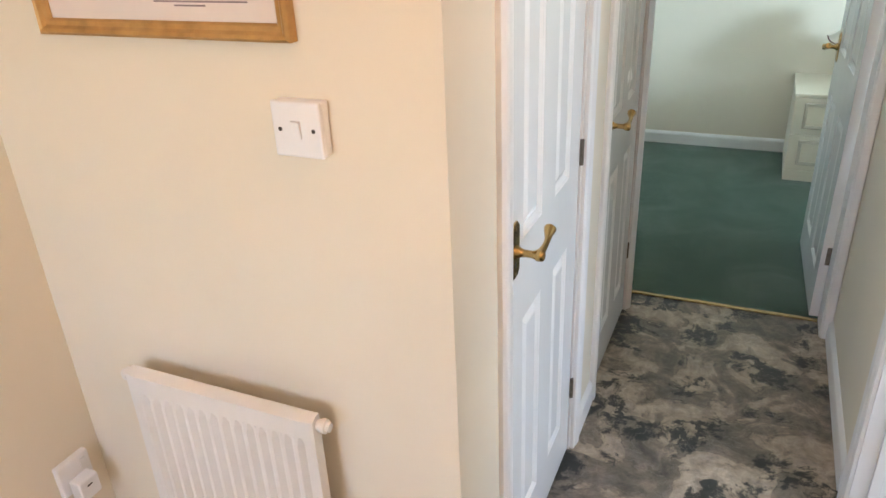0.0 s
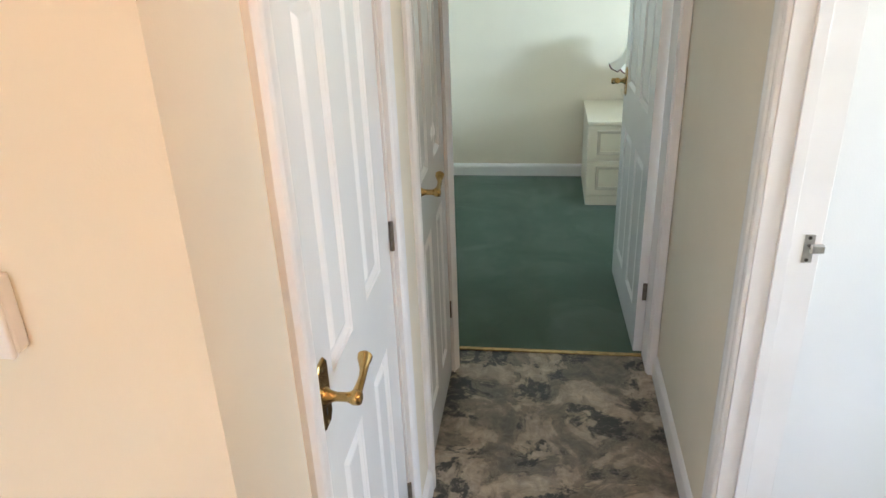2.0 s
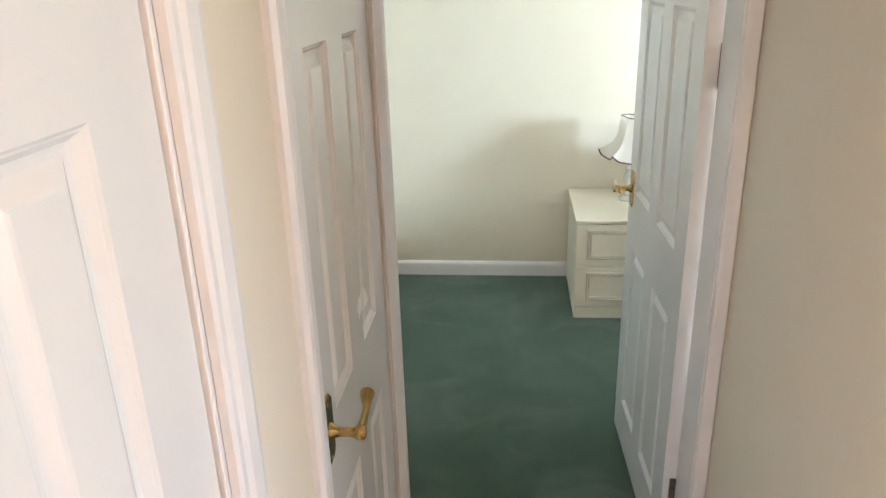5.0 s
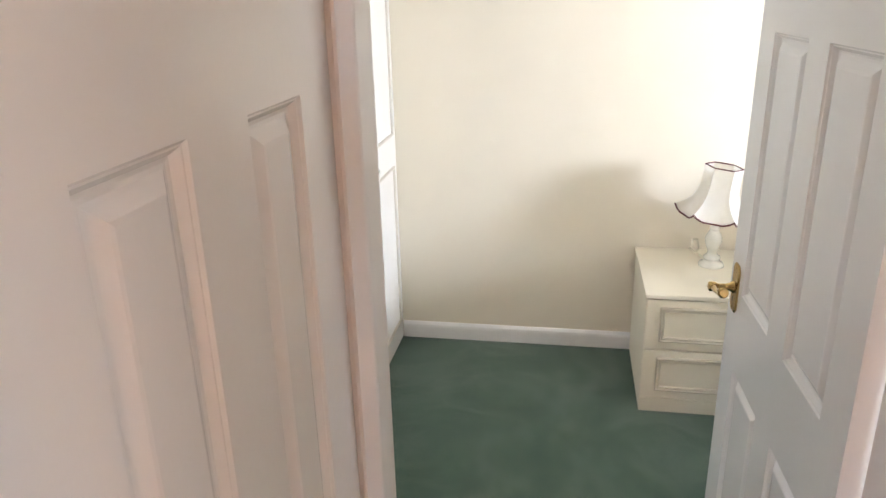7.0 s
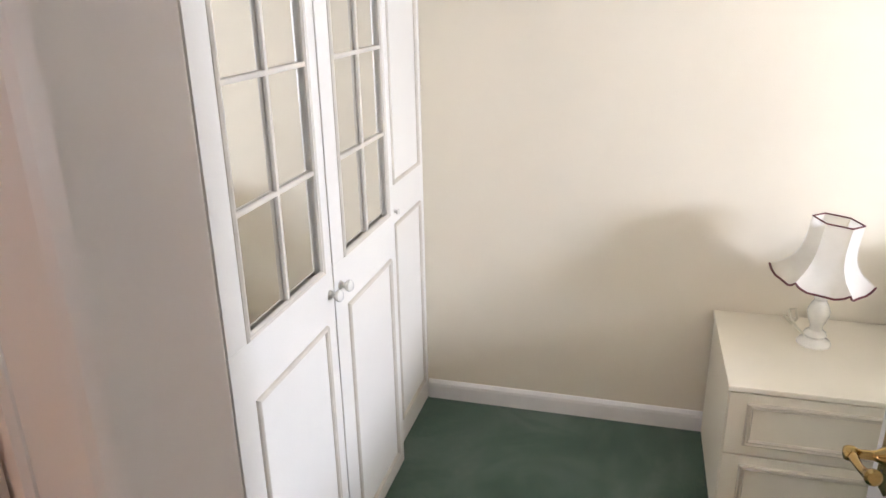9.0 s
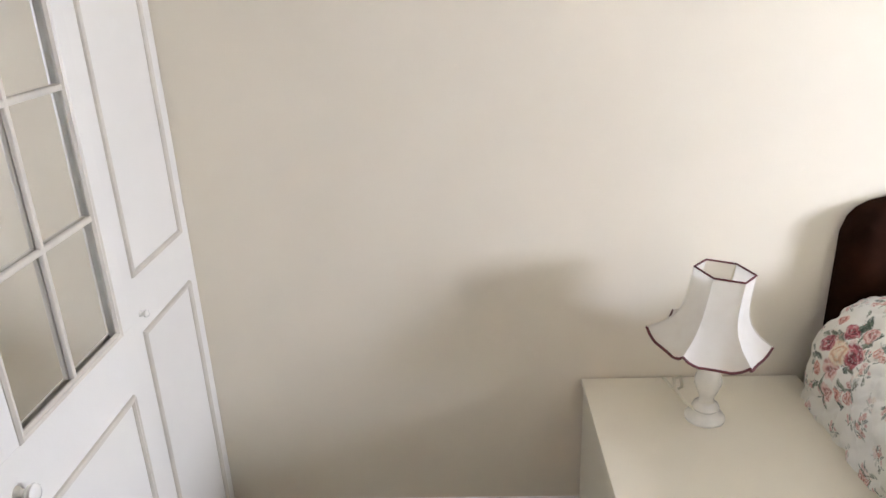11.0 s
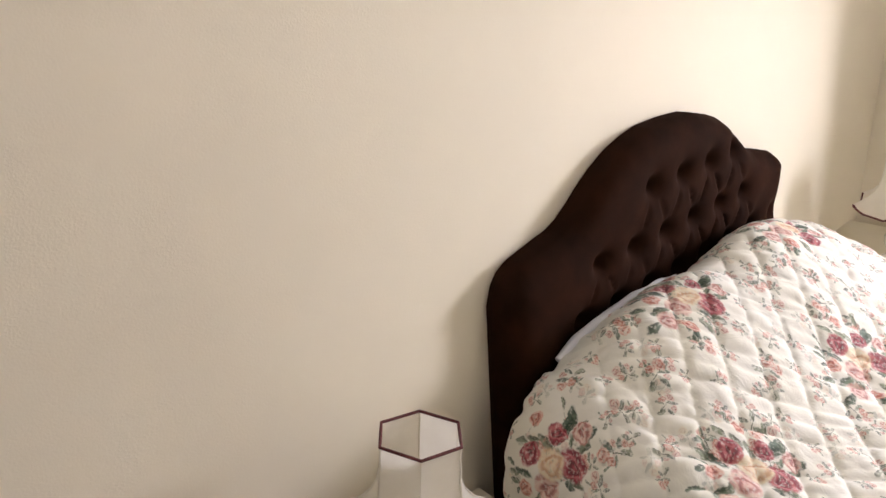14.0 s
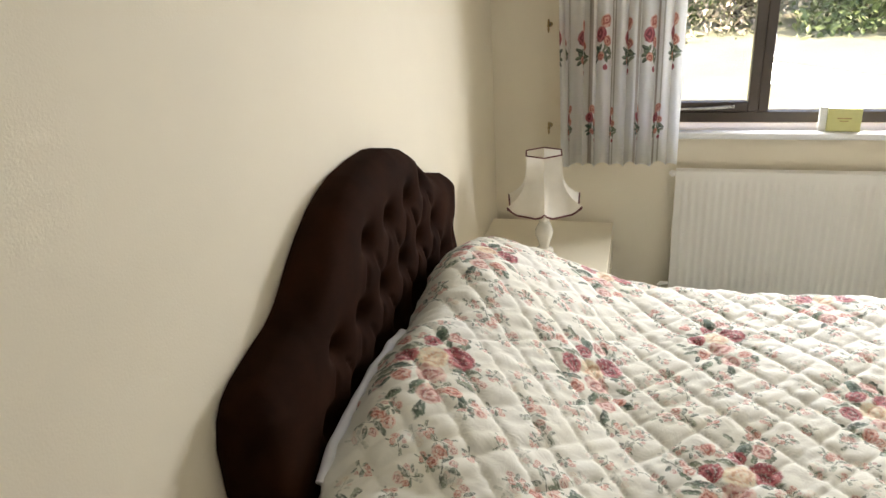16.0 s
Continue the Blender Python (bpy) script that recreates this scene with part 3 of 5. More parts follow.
def architrave(name, ax, edges, face, side, top, width=0.062, label="white gloss moulded door architrave"):
    """Moulded trim round an opening: two legs and a head, on the wall face."""
    root = thing(name, label, "architrave", kind="structure")
    prof = [(0.0, 0.0), (0.0, 0.010), (0.006, 0.013), (0.016, 0.013), (0.024, 0.017), (0.044, 0.019), (0.054, 0.017), (width, 0.010), (width, 0.0)]

    def leg(nm, s, out):
        if s is None:
            return
        bm = bmesh.new()
        rows = []
        for z in (0.0, top + width):
            cut = 0.0 if z == 0 else None
            row = []
            for w, d in prof:
                zz = z if cut is not None else top + w
                p = (s + out * w, face + side * d) if ax == "x" else (face + side * d, s + out * w)
                row.append(bm.verts.new((*p, zz)))
            rows.append(row)
        n = len(prof)
        for k in range(n):
            bm.faces.new((rows[0][k], rows[0][(k + 1) % n], rows[1][(k + 1) % n], rows[1][k]))
        bm.faces.new(rows[0])
        bm.faces.new(rows[1][::-1])
        part(nm, bm, SATIN, root, smooth=False)

    lo, hi, legs = edges
    if "l" in legs:
        leg("leg", lo, -1)
    if "h" in legs:
        leg("leg", hi, 1)
    bm = bmesh.new()
    rows = []
    for s, out in ((lo, -1), (hi, 1)):
        row = []
        for w, d in prof:
            q = s + out * w
            p = (q, face + side * d) if ax == "x" else (face + side * d, q)
            row.append(bm.verts.new((*p, top + w)))
        rows.append(row)
    n = len(prof)
    for k in range(n):
        bm.faces.new((rows[0][k], rows[0][(k + 1) % n], rows[1][(k + 1) % n], rows[1][k]))
    bm.faces.new(rows[0])
    bm.faces.new(rows[1][::-1])
    part("head", bm, SATIN, root)
    return root


def lining(name, ax, lo, hi, a, b, top, stop, label):
    """The timber lining of a door opening: two jambs, a head and the stops."""
    root = thing(name, label, "door frame", kind="structure")
    t = 0.022

    def b3(s0, s1, z0, z1, c0=a, c1=b):
        return boxes((s0, s1, c0, c1, z0, z1) if ax == "x" else (c0, c1, s0, s1, z0, z1), bevel=0.0015)

    part("jamb", b3(lo - t, lo, 0, top), SATIN, root)
    part("jamb", b3(hi, hi + t, 0, top), SATIN, root)
    part("head", b3(lo - t, hi + t, top, top + t), SATIN, root)
    if stop:
        part("door_stop", b3(lo, lo + 0.012, 0, top, *stop), SATIN, root)
        part("door_stop", b3(hi - 0.012, hi, 0, top, *stop), SATIN, root)
    return root


TOP = 2.008
lining("door_frame_1", "y", D1[0], D1[1], -0.485, -0.386, TOP, (-0.455, -0.435), "white painted lining of a cupboard door")
lining("door_frame_2", "y", D2[0], D2[1], -0.485, -0.386, TOP, (-0.455, -0.435), "white painted lining of a cupboard door")
lining("door_frame_3", "x", -0.387, 0.364, YE - 0.004, 2.902, TOP, None, "white painted lining of the bedroom doorway")
lining("door_frame_4", "y", 1.032, 1.802, XR - 0.001, 0.532, TOP, (0.442, 0.468), "white painted lining of an open doorway")
architrave("architrave_1", "y", (D1[0] - 0.008, D1[1] + 0.008, "lh"), -0.385, 1, TOP + 0.004)
slim = architrave("architrave_2", "y", (D2[0] - 0.008, D2[1] - 0.020, "l"), -0.385, 1, TOP + 0.004, 0.060)
bm = bmesh.new()
section = [(D2[1] - 0.006, 0.001), (D2[1] - 0.006, 0.006), (D2[1] - 0.002, 0.0075), (D2[1] + 0.001, 0.0065), (D2[1] + 0.022, 0.0185), (D2[1] + 0.028, 0.0200), (D2[1] + 0.0405, 0.0200), (D2[1] + 0.0415, 0.0190), (D2[1] + 0.0415, 0.001)]
ends = [[bm.verts.new((-0.385 + d, y, z)) for y, d in section] for z in (0.0, TOP + 0.05)]
for k in range(len(section)):
    q = (k + 1) % len(section)
    bm.faces.new((ends[0][k], ends[0][q], ends[1][q], ends[1][k]))
bm.faces.new(ends[0])
bm.faces.new(ends[1][::-1])
part("leg", bm, SATIN, slim)
architrave("architrave_4", "y", (1.026, 1.808, "lh"), XR, -1, TOP + 0.004, 0.083)
ar = thing("architrave_3", "white gloss narrow architrave of the bedroom doorway", "architrave", kind="structure")
bm = bmesh.new()
box(bm, -0.4085, -0.390, YE - 0.020, YE - 0.001, TOP - 0.05, TOP + 0.01, 0.004)
part("leg", bm, SATIN, ar)
bm = bmesh.new()
box(bm, 0.367, 0.401, YE - 0.018, YE - 0.001, 0, TOP + 0.01, 0.006, 3)
part("leg", bm, SATIN, ar)
bm = bmesh.new()
box(bm, -0.366, 0.401, YE - 0.018, YE - 0.001, TOP + 0.011, TOP + 0.065, 0.004)
part("head", bm, SATIN, ar)


# ---- doors ----
def door_face(bm, cols, rows, width, height, y, out):
    """One moulded face of a six-panel door in the plane y; out is the sign of its outward normal."""
    xs = [0.0] + [v for c in cols for v in c] + [width]
    zs = [0.0] + [v for r in rows for v in r] + [height]

    def quad(x0, x1, z0, z1):
        bm.faces.new([bm.verts.new((x, y, z)) for x, z in ((x0, z0), (x1, z0), (x1, z1), (x0, z1))])

    for i in range(len(xs) - 1):
        for j in range(len(zs) - 1):
            if i % 2 == 1 and j % 2 == 1:
                steps = [(0.0, 0.0), (0.003, -0.0035), (0.005, -0.004), (0.011, -0.0115), (0.015, -0.0125), (0.019, -0.0120), (0.023, -0.0100), (0.034, -0.0030), (0.038, -0.0020)]
                loops = []
                for ins, d in steps:
                    x0, x1, z0, z1 = xs[i] + ins, xs[i + 1] - ins, zs[j] + ins, zs[j + 1] - ins
                    loops.append([bm.verts.new((x, y + out * d, z)) for x, z in ((x0, z0), (x1, z0), (x1, z1), (x0, z1))])
                for a, b in zip(loops, loops[1:]):
                    for k in range(4):
                        bm.faces.new((a[k], a[(k + 1) % 4], b[(k + 1) % 4], b[k]))
                bm.faces.new(loops[-1])
            else:
                quad(xs[i], xs[i + 1], zs[j], zs[j + 1])


PANEL_ROWS = [(0.160, 0.760), (0.955, 1.555), (1.660, 1.870)]


def panel_leaf(width, height, cols, thick=0.038):
    """Leaf from x = 0 (hinge side) to width, faces at y = 0 and y = thick."""
    bm = bmesh.new()
    door_face(bm, cols, PANEL_ROWS, width, height, 0.0, -1)
    door_face(bm, cols, PANEL_ROWS, width, height, thick, 1)
    for q in (((0, 0, 0), (0, thick, 0), (0, thick, height), (0, 0, height)), ((width, 0, 0), (width, thick, 0), (width, thick, height), (width, 0, height)),
              ((0, 0, 0), (width, 0, 0), (width, thick, 0), (0, thick, 0)), ((0, 0, height), (width, 0, height), (width, thick, height), (0, thick, height))):
        bm.faces.new([bm.verts.new(p) for p in q])
    bmesh.ops.remove_doubles(bm, verts=bm.verts, dist=0.0002)
    return bm


# line of the lever: along the door, off it, upwards
LEVER = [(0.0, 0.0, 0.0), (0.012, 0.0, 0.001), (0.030, 0.001, 0.004), (0.048, 0.001, 0.007), (0.062, 0.0, 0.010), (0.074, -0.002, 0.014), (0.083, -0.003, 0.018), (0.089, -0.003, 0.020), (0.093, -0.003, 0.021)]


def lever_handle(parent, x, y, z, out, toward):
    """A Georgian brass lever on its back plate. out: the way it stands off the door; toward: the way that the lever points."""
    bm = bmesh.new()
    hw, hh, cut = 0.026, 0.061, 0.012
    rim = [(-hw, -hh + cut), (-hw + cut, -hh), (hw - cut, -hh), (hw, -hh + cut), (hw, hh - cut), (hw - cut, hh), (-hw + cut, hh), (-hw, hh - cut)]
    rings = [[bm.verts.new((x + toward * 0.004 + a * k, y + out * d, z + c * (1 - (1 - k) * hw / hh))) for a, c in rim] for k, d in ((1.0, 0.0), (1.0, 0.0028), (0.93, 0.0045), (0.80, 0.0052))]
    for a, b in zip(rings, rings[1:]):
        for k in range(8):
            bm.faces.new((a[k], a[(k + 1) % 8], b[(k + 1) % 8], b[k]))
    bm.faces.new(rings[0])
    bm.faces.new(rings[-1])
    handle = part("lever_handle", bm, BRASS, parent, "aged brass lever handle on a long plate")
    bm = bmesh.new()
    lathe(bm, [(0.0155, 0.0), (0.0145, out * 0.005), (0.0105, out * 0.010), (0.0078, out * 0.020), (0.0078, out * 0.036), (0.0095, out * 0.042), (0.0125, out * 0.046), (0.0125, out * 0.056), (0.0105, out * 0.060), (0.004, out * 0.062)], (x, y + out * 0.004, z), 20, "y")
    part("spindle", bm, BRASS, handle, smooth=True)
    bm = bmesh.new()
    yy = y + out * 0.054
    tube(bm, [(x + toward * d, yy + out * o, z + h) for d, o, h in LEVER], [0.0085, 0.0082, 0.0068, 0.0062, 0.0070, 0.0092, 0.0125, 0.0130, 0.0090], 14)
    part("lever", bm, BRASS, handle, smooth=True)
    for dz in (-0.05, 0.05):
        bm = bmesh.new()
        lathe(bm, [(0.0035, 0.0), (0.0035, out * 0.001), (0.002, out * 0.0015)], (x, y + out * 0.005, z + dz), 10, "y")
        part("screw", bm, DULL_BRASS, handle)
    bm = bmesh.new()
    box(bm, x - 0.003, x + 0.003, min(y + out * 0.005, y + out * 0.0055), max(y + out * 0.005, y + out * 0.0055), z - 0.036, z - 0.024)
    part("keyhole", bm, DARK, handle)
    return handle


def butt_hinge(parent, x, y, z, length=0.072):
    bm = bmesh.new()
    lathe(bm, [(0.0035, 0), (0.0055, 0.001), (0.0055, length * 0.32), (0.0048, length * 0.33), (0.0055, length * 0.34), (0.0055, length * 0.66), (0.0048, length * 0.67), (0.0055, length * 0.68), (0.0055, length - 0.001), (0.0035, length)], (x, y, z), 12)
    return part("hinge", bm, HINGE, parent, "dark worn steel butt hinge", smooth=True)


def cupboard_door(name, y0, y1, label):
    # the leaf is built along +x and turned so that it runs along -y from its far, hinged edge
    w = y1 - y0 - 0.006
    cols = [(0.100, 0.234), (0.342, 0.481)]
    root = thing(name, label, "door", pose(-0.392, y1 - 0.003, 0.006, 0, 0, -90), kind="structure")
    leaf = part("door_leaf", panel_leaf(w, 1.998, cols), GLOSS, root)
    leaf.matrix_basis = Matrix.Diagonal((1, 1, 1, 1))
    return root, w


# local axes after the turn: +x runs to -y of the world, +y runs to +x of the world
def mount_cupboard(name, y0, y1, label, hinges):
    root, w = cupboard_door(name, y0, y1, label)
    leaf = root.children[0]
    leaf.matrix_basis = pose(0, -0.038, 0)
    lever_handle(root, w - 0.043, 0.0, 0.955, 1, -1)
    for z in hinges:
        butt_hinge(root, -0.003, 0.006, z)
    return root


mount_cupboard("door_1", D1[0], D1[1], "closed white gloss six-panel cupboard door", (0.20, 0.955, 1.74))
mount_cupboard("door_2", D2[0], D2[1], "closed white gloss six-panel cupboard door beside the bedroom", (0.24, 1.74))

bed_door = thing("door_3", "white gloss six-panel bedroom door standing open into the room", "door", pose(0.330, 2.908, 0.010, 0, 0, 92.0), kind="structure")
BW = 0.735
leaf = part("door_leaf", panel_leaf(BW, 1.990, [(0.105, 0.315), (0.420, 0.630)]), GLOSS, bed_door)
leaf.matrix_basis = pose(0, -0.038, 0)
lever_handle(bed_door, BW - 0.048, 0.0, 0.955, 1, -1)
lever_handle(bed_door, BW - 0.048, -0.038, 0.955, -1, -1)
for z, hl, plate in ((0.235, 0.075, 0.018), (1.385, 0.100, 0.034)):
    bm = bmesh.new()
    box(bm, -0.0014, 0.0005, -0.037, -plate, z, z + hl)
    h = part("hinge", bm, HINGE, bed_door, "dark worn steel butt hinge")
    bm = bmesh.new()
    lathe(bm, [(0.0032, 0), (0.0042, 0.001), (0.0042, hl * 0.33), (0.0036, hl * 0.34), (0.0042, hl * 0.35), (0.0042, hl * 0.66), (0.0036, hl * 0.67), (0.0042, hl * 0.68), (0.0042, hl)], (-0.003, -0.040, z), 12)
    part("knuckle", bm, HINGE, h, smooth=True)

# strike plate in the open doorway
sp = thing("strike_plate", "nickel strike plate with a protruding catch in the door lining", "strike plate")
bm = bmesh.new()
box(bm, 0.496, 0.517, 1.799, 1.8018, 0.950, 1.015, 0.001)
part("plate", bm, STEEL, sp)
bm = bmesh.new()
box(bm, 0.508, 0.536, 1.788, 1.7988, 0.975, 0.995, 0.003)
part("lip", bm, STEEL, sp)
for z in (0.957, 1.008):
    bm = bmesh.new()
    lathe(bm, [(0.004, 0), (0.004, -0.001), (0.002, -0.0015)], (0.506, 1.7988, z), 10, "y")
    part("screw", bm, DARK, sp)


# ---- hall things ----
def panel_radiator(name, w, h, at, label, ribs, group=""):
    """Pressed steel panel: x along the wall, y = 0 at the wall, front to -y, z = 0 at its bottom."""
    root = thing(name, label, "radiator", at, group)
    bm = bmesh.new()
    d0, d1 = -0.072, -0.058
    n = ribs * 8
    rows = []
    for z, k in ((0.0, 0), (0.012, 0), (0.030, 0), (0.045, 1), (h - 0.062, 1), (h - 0.045, 0), (h - 0.018, 0), (h - 0.006, 0), (h, 0)):
        row = []
        for i in range(n + 1):
            x = 0.022 + (w - 0.044) * i / n
            ph = math.cos(2 * math.pi * i / 8)
            wave = (0.0065 if ribs < 20 else 0.0032) * max(-0.7, min(0.7, ph)) / 0.7 * k
            y = d0 + wave - 0.004
            if z in (0.0, h):
                y = d1
            row.append((x, y, z))
        row = [(0.0, d1 if z in (0.0, h) else d0, z)] + row + [(w, d1 if z in (0.0, h) else d0, z)]
        rows.append([bm.verts.new(p) for p in row])
    for a, b in zip(rows, rows[1:]):
        for k in range(len(a) - 1):
            bm.faces.new((a[k], a[k + 1], b[k + 1], b[k]))
    back = [[bm.verts.new((x, -0.048, z)) for x in (0.0, w)] for z in (0.0, h)]
    bm.faces.new((back[0][0], back[0][1], back[1][1], back[1][0]))
    bm.faces.new(rows[0] + [back[0][1], back[0][0]])
    bm.faces.new(rows[-1] + [back[1][1], back[1][0]])
    bm.faces.new([r[0] for r in rows] + [back[1][0], back[0][0]])
    bm.faces.new([r[-1] for r in rows] + [back[1][1], back[0][1]])
    part("panel", bm, RADIATOR, root, smooth=True)
    for x, s in ((0.0, -1), (w, 1)):
        bm = bmesh.new()
        lathe(bm, [(0.011, 0), (0.011, s * 0.008), (0.014, s * 0.010), (0.014, s * 0.020), (0.009, s * 0.022), (0.009, s * 0.028)], (x - s * 0.002, -0.054, h - 0.022), 14, "x")
        part("end_plug", bm, RADIATOR, root, smooth=True)
        bm = bmesh.new()
        tube(bm, [(x - s * 0.002, -0.054, 0.025), (x + s * 0.035, -0.054, 0.025), (x + s * 0.040, -0.054, 0.018), (x + s * 0.040, -0.054, -0.02)], 0.009)
        part("valve_tail", bm, RADIATOR, root, smooth=True)
        bm = bmesh.new()
        box(bm, x - s * 0.10 - 0.015, x - s * 0.10 + 0.015, -0.048, -0.001, 0.06, h - 0.06)
        part("bracket", bm, RADIATOR, root)
    return root


rad = panel_radiator("radiator", 0.450, 0.60, pose(-1.092, YW - 0.0005, 0.166), "white enamel single-panel radiator on the hall wall", 14)
for x in (-0.04, 0.495):
    bm = bmesh.new()
    tube(bm, [(x, -0.054, -0.02), (x, -0.054, -0.17)], 0.0075)
    part("pipe", bm, RADIATOR, rad, smooth=True)

pic = thing("picture", "gilt-framed print in a pale mount on the hall wall", "picture", pose(-1.134, YW - 0.001, 1.424))
PWD, PHT = 0.515, 0.44
for nm, pts in (("frame_side", ((0, 0), (0, PHT))), ("frame_side", ((PWD, 0), (PWD, PHT))), ("frame_rail", ((0, 0), (PWD, 0))), ("frame_rail", ((0, PHT), (PWD, PHT)))):
    (xa, za), (xb, zb) = pts
    cx, cz = PWD / 2, PHT / 2
    prof = [(0.0, 0.0), (0.0, 0.018), (0.005, 0.022), (0.010, 0.020), (0.015, 0.014), (0.022, 0.013), (0.026, 0.009), (0.026, 0.0)]
    bm = bmesh.new()
    rows = []
    for x, z in ((xa, za), (xb, zb)):
        sx, sz = (1 if x < cx else -1), (1 if z < cz else -1)
        rows.append([bm.verts.new((x + sx * w, -d, z + sz * w)) for w, d in prof])
    for k in range(len(prof)):
        bm.faces.new((rows[0][k], rows[0][(k + 1) % len(prof)], rows[1][(k + 1) % len(prof)], rows[1][k]))
    bm.faces.new(rows[0])
    bm.faces.new(rows[1])
    part(nm, bm, GILT, pic)
part("mount", boxes((0.024, PWD - 0.024, -0.007, -0.001, 0.024, PHT - 0.024)), PAPER, pic, "pale pink mount card")
part("print", boxes((0.085, PWD - 0.085, -0.0085, -0.0075, 0.075, PHT - 0.075)), INK, pic, "dull grey printed scene")
bm = bmesh.new()
for x0, x1, z in ((0.19, 0.38, 0.060), (0.26, 0.44, 0.054), (0.30, 0.36, 0.048)):
    box(bm, x0, x1, -0.0082, -0.0072, z, z + 0.0025)
part("caption", bm, INK, pic)

sw = thing("light_switch", "white plastic single rocker light switch on a surface box", "light switch", pose(-0.622, YW, 1.296))
bm = bmesh.new()
box(bm, -0.043, 0.043, -0.020, 0.0, -0.043, 0.043, 0.003)
part("back_box", bm, PLASTIC, sw)
bm = bmesh.new()
box(bm, -0.044, 0.044, -0.0285, -0.0205, -0.044, 0.044, 0.003, 3)
part("face_plate", bm, PLASTIC, sw)
bm = bmesh.new()
vs = box(bm, -0.008, 0.008, -0.0345, -0.0285, -0.014, 0.014)
for v in vs:
    if v.co.z < 0 and v.co.y < -0.03:
        v.co.y = -0.0305
part("rocker", bm, PLASTIC, sw)
for x in (-0.030, 0.030):
    bm = bmesh.new()
    lathe(bm, [(0.0035, 0), (0.0035, -0.0006), (0.002, -0.0008)], (x, -0.0285, 0.0), 10, "y")
    part("screw", bm, DARK, sw)

# small white wall unit high on the hall wall, with a thin dark-tipped strip beside it
wu = thing("wall_thermostat", "white plastic room thermostat on the cream hall wall", "thermostat", pose(XR, 2.118, 1.564))
bm = bmesh.new()
box(bm, -0.030, -0.001, -0.040, 0.040, 0.0, 0.085, 0.006, 3)
part("housing", bm, SATIN, wu)
bm = bmesh.new()
box(bm, -0.007, -0.001, 0.056, 0.066, 0.004, 0.085, 0.002)
strip = part("side_strip", bm, SATIN, wu)
bm = bmesh.new()
box(bm, -0.008, -0.001, 0.057, 0.065, -0.004, 0.0036, 0.001)
part("dark_tip", bm, DARK, strip, "dark tip")

so = thing("wall_socket", "white plastic wall socket with a plug, low on the wall", "socket", pose(-1.35, 0.827, 0.426))
bm = bmesh.new()
box(bm, 0.001, 0.020, -0.043, 0.043, -0.043, 0.043, 0.004, 3)
plate = part("face_plate", bm, PLASTIC, so)
bm = bmesh.new()
box(bm, 0.0202, 0.024, 0.014, 0.030, 0.006, 0.030, 0.001)
part("rocker", bm, PLASTIC, so)
bm = bmesh.new()
vs = box(bm, 0.0203, 0.056, -0.027, 0.027, -0.058, -0.002, 0.005, 2)
part("plug", bm, PLASTIC, so, "white plastic plug in the socket")
bm = bmesh.new()
box(bm, 0.0562, 0.0568, -0.008, 0.006, -0.022, -0.018)
part("plug_mark", bm, DARK, so)


# ---- wardrobe ----
FX = -0.855
ward = thing("fitted_wardrobe", "fitted cream-white wardrobe with mirrored lattice doors and beaded panels", "wardrobe", pose(0, 0, 0))
part("carcass", boxes((-1.49, FX - 0.022, 3.03, 4.612, 0.09, 2.37), bevel=0.002), WARDROBE_WHITE, ward)
part("plinth", boxes((-1.47, FX - 0.030, 3.04, 4.60, 0.004, 0.09)), WARDROBE_WHITE, ward)
part("end_panel", boxes((-1.49, -0.908, 4.614, 5.117, 0.004, 2.37), bevel=0.002), WARDROBE_WHITE, ward)


def bead_frame(parent, x, y0, y1, z0, z1, w=0.014, d=0.009, name="bead_moulding"):
    """A mitred half-round moulding frame on a face that looks to +x."""
    bm = bmesh.new()
    prof = [(0.0, 0.0), (0.001, d * 0.6), (w * 0.3, d), (w * 0.55, d * 0.72), (w * 0.8, d * 0.8), (w, d * 0.3), (w, 0.0)]
    loops = []
    for ins, h in prof:
        loops.append([bm.verts.new((x + h, y, z)) for y, z in ((y0 + ins, z0 + ins), (y1 - ins, z0 + ins), (y1 - ins, z1 - ins), (y0 + ins, z1 - ins))])
    for a, b in zip(loops, loops[1:]):
        for k in range(4):
            bm.faces.new((a[k], a[(k + 1) % 4], b[(k + 1) % 4], b[k]))
    return part(name, bm, BEAD, parent)


def knob(parent, x, y, z):
    bm = bmesh.new()
    lathe(bm, [(0.013, 0.0), (0.012, 0.003), (0.007, 0.007), (0.007, 0.014), (0.013, 0.019), (0.0165, 0.025), (0.0165, 0.030), (0.012, 0.035), (0.004, 0.037)], (x, y, z), 20, "x")
    return part("knob", bm, CERAMIC, parent, "round cream knob", smooth=True)


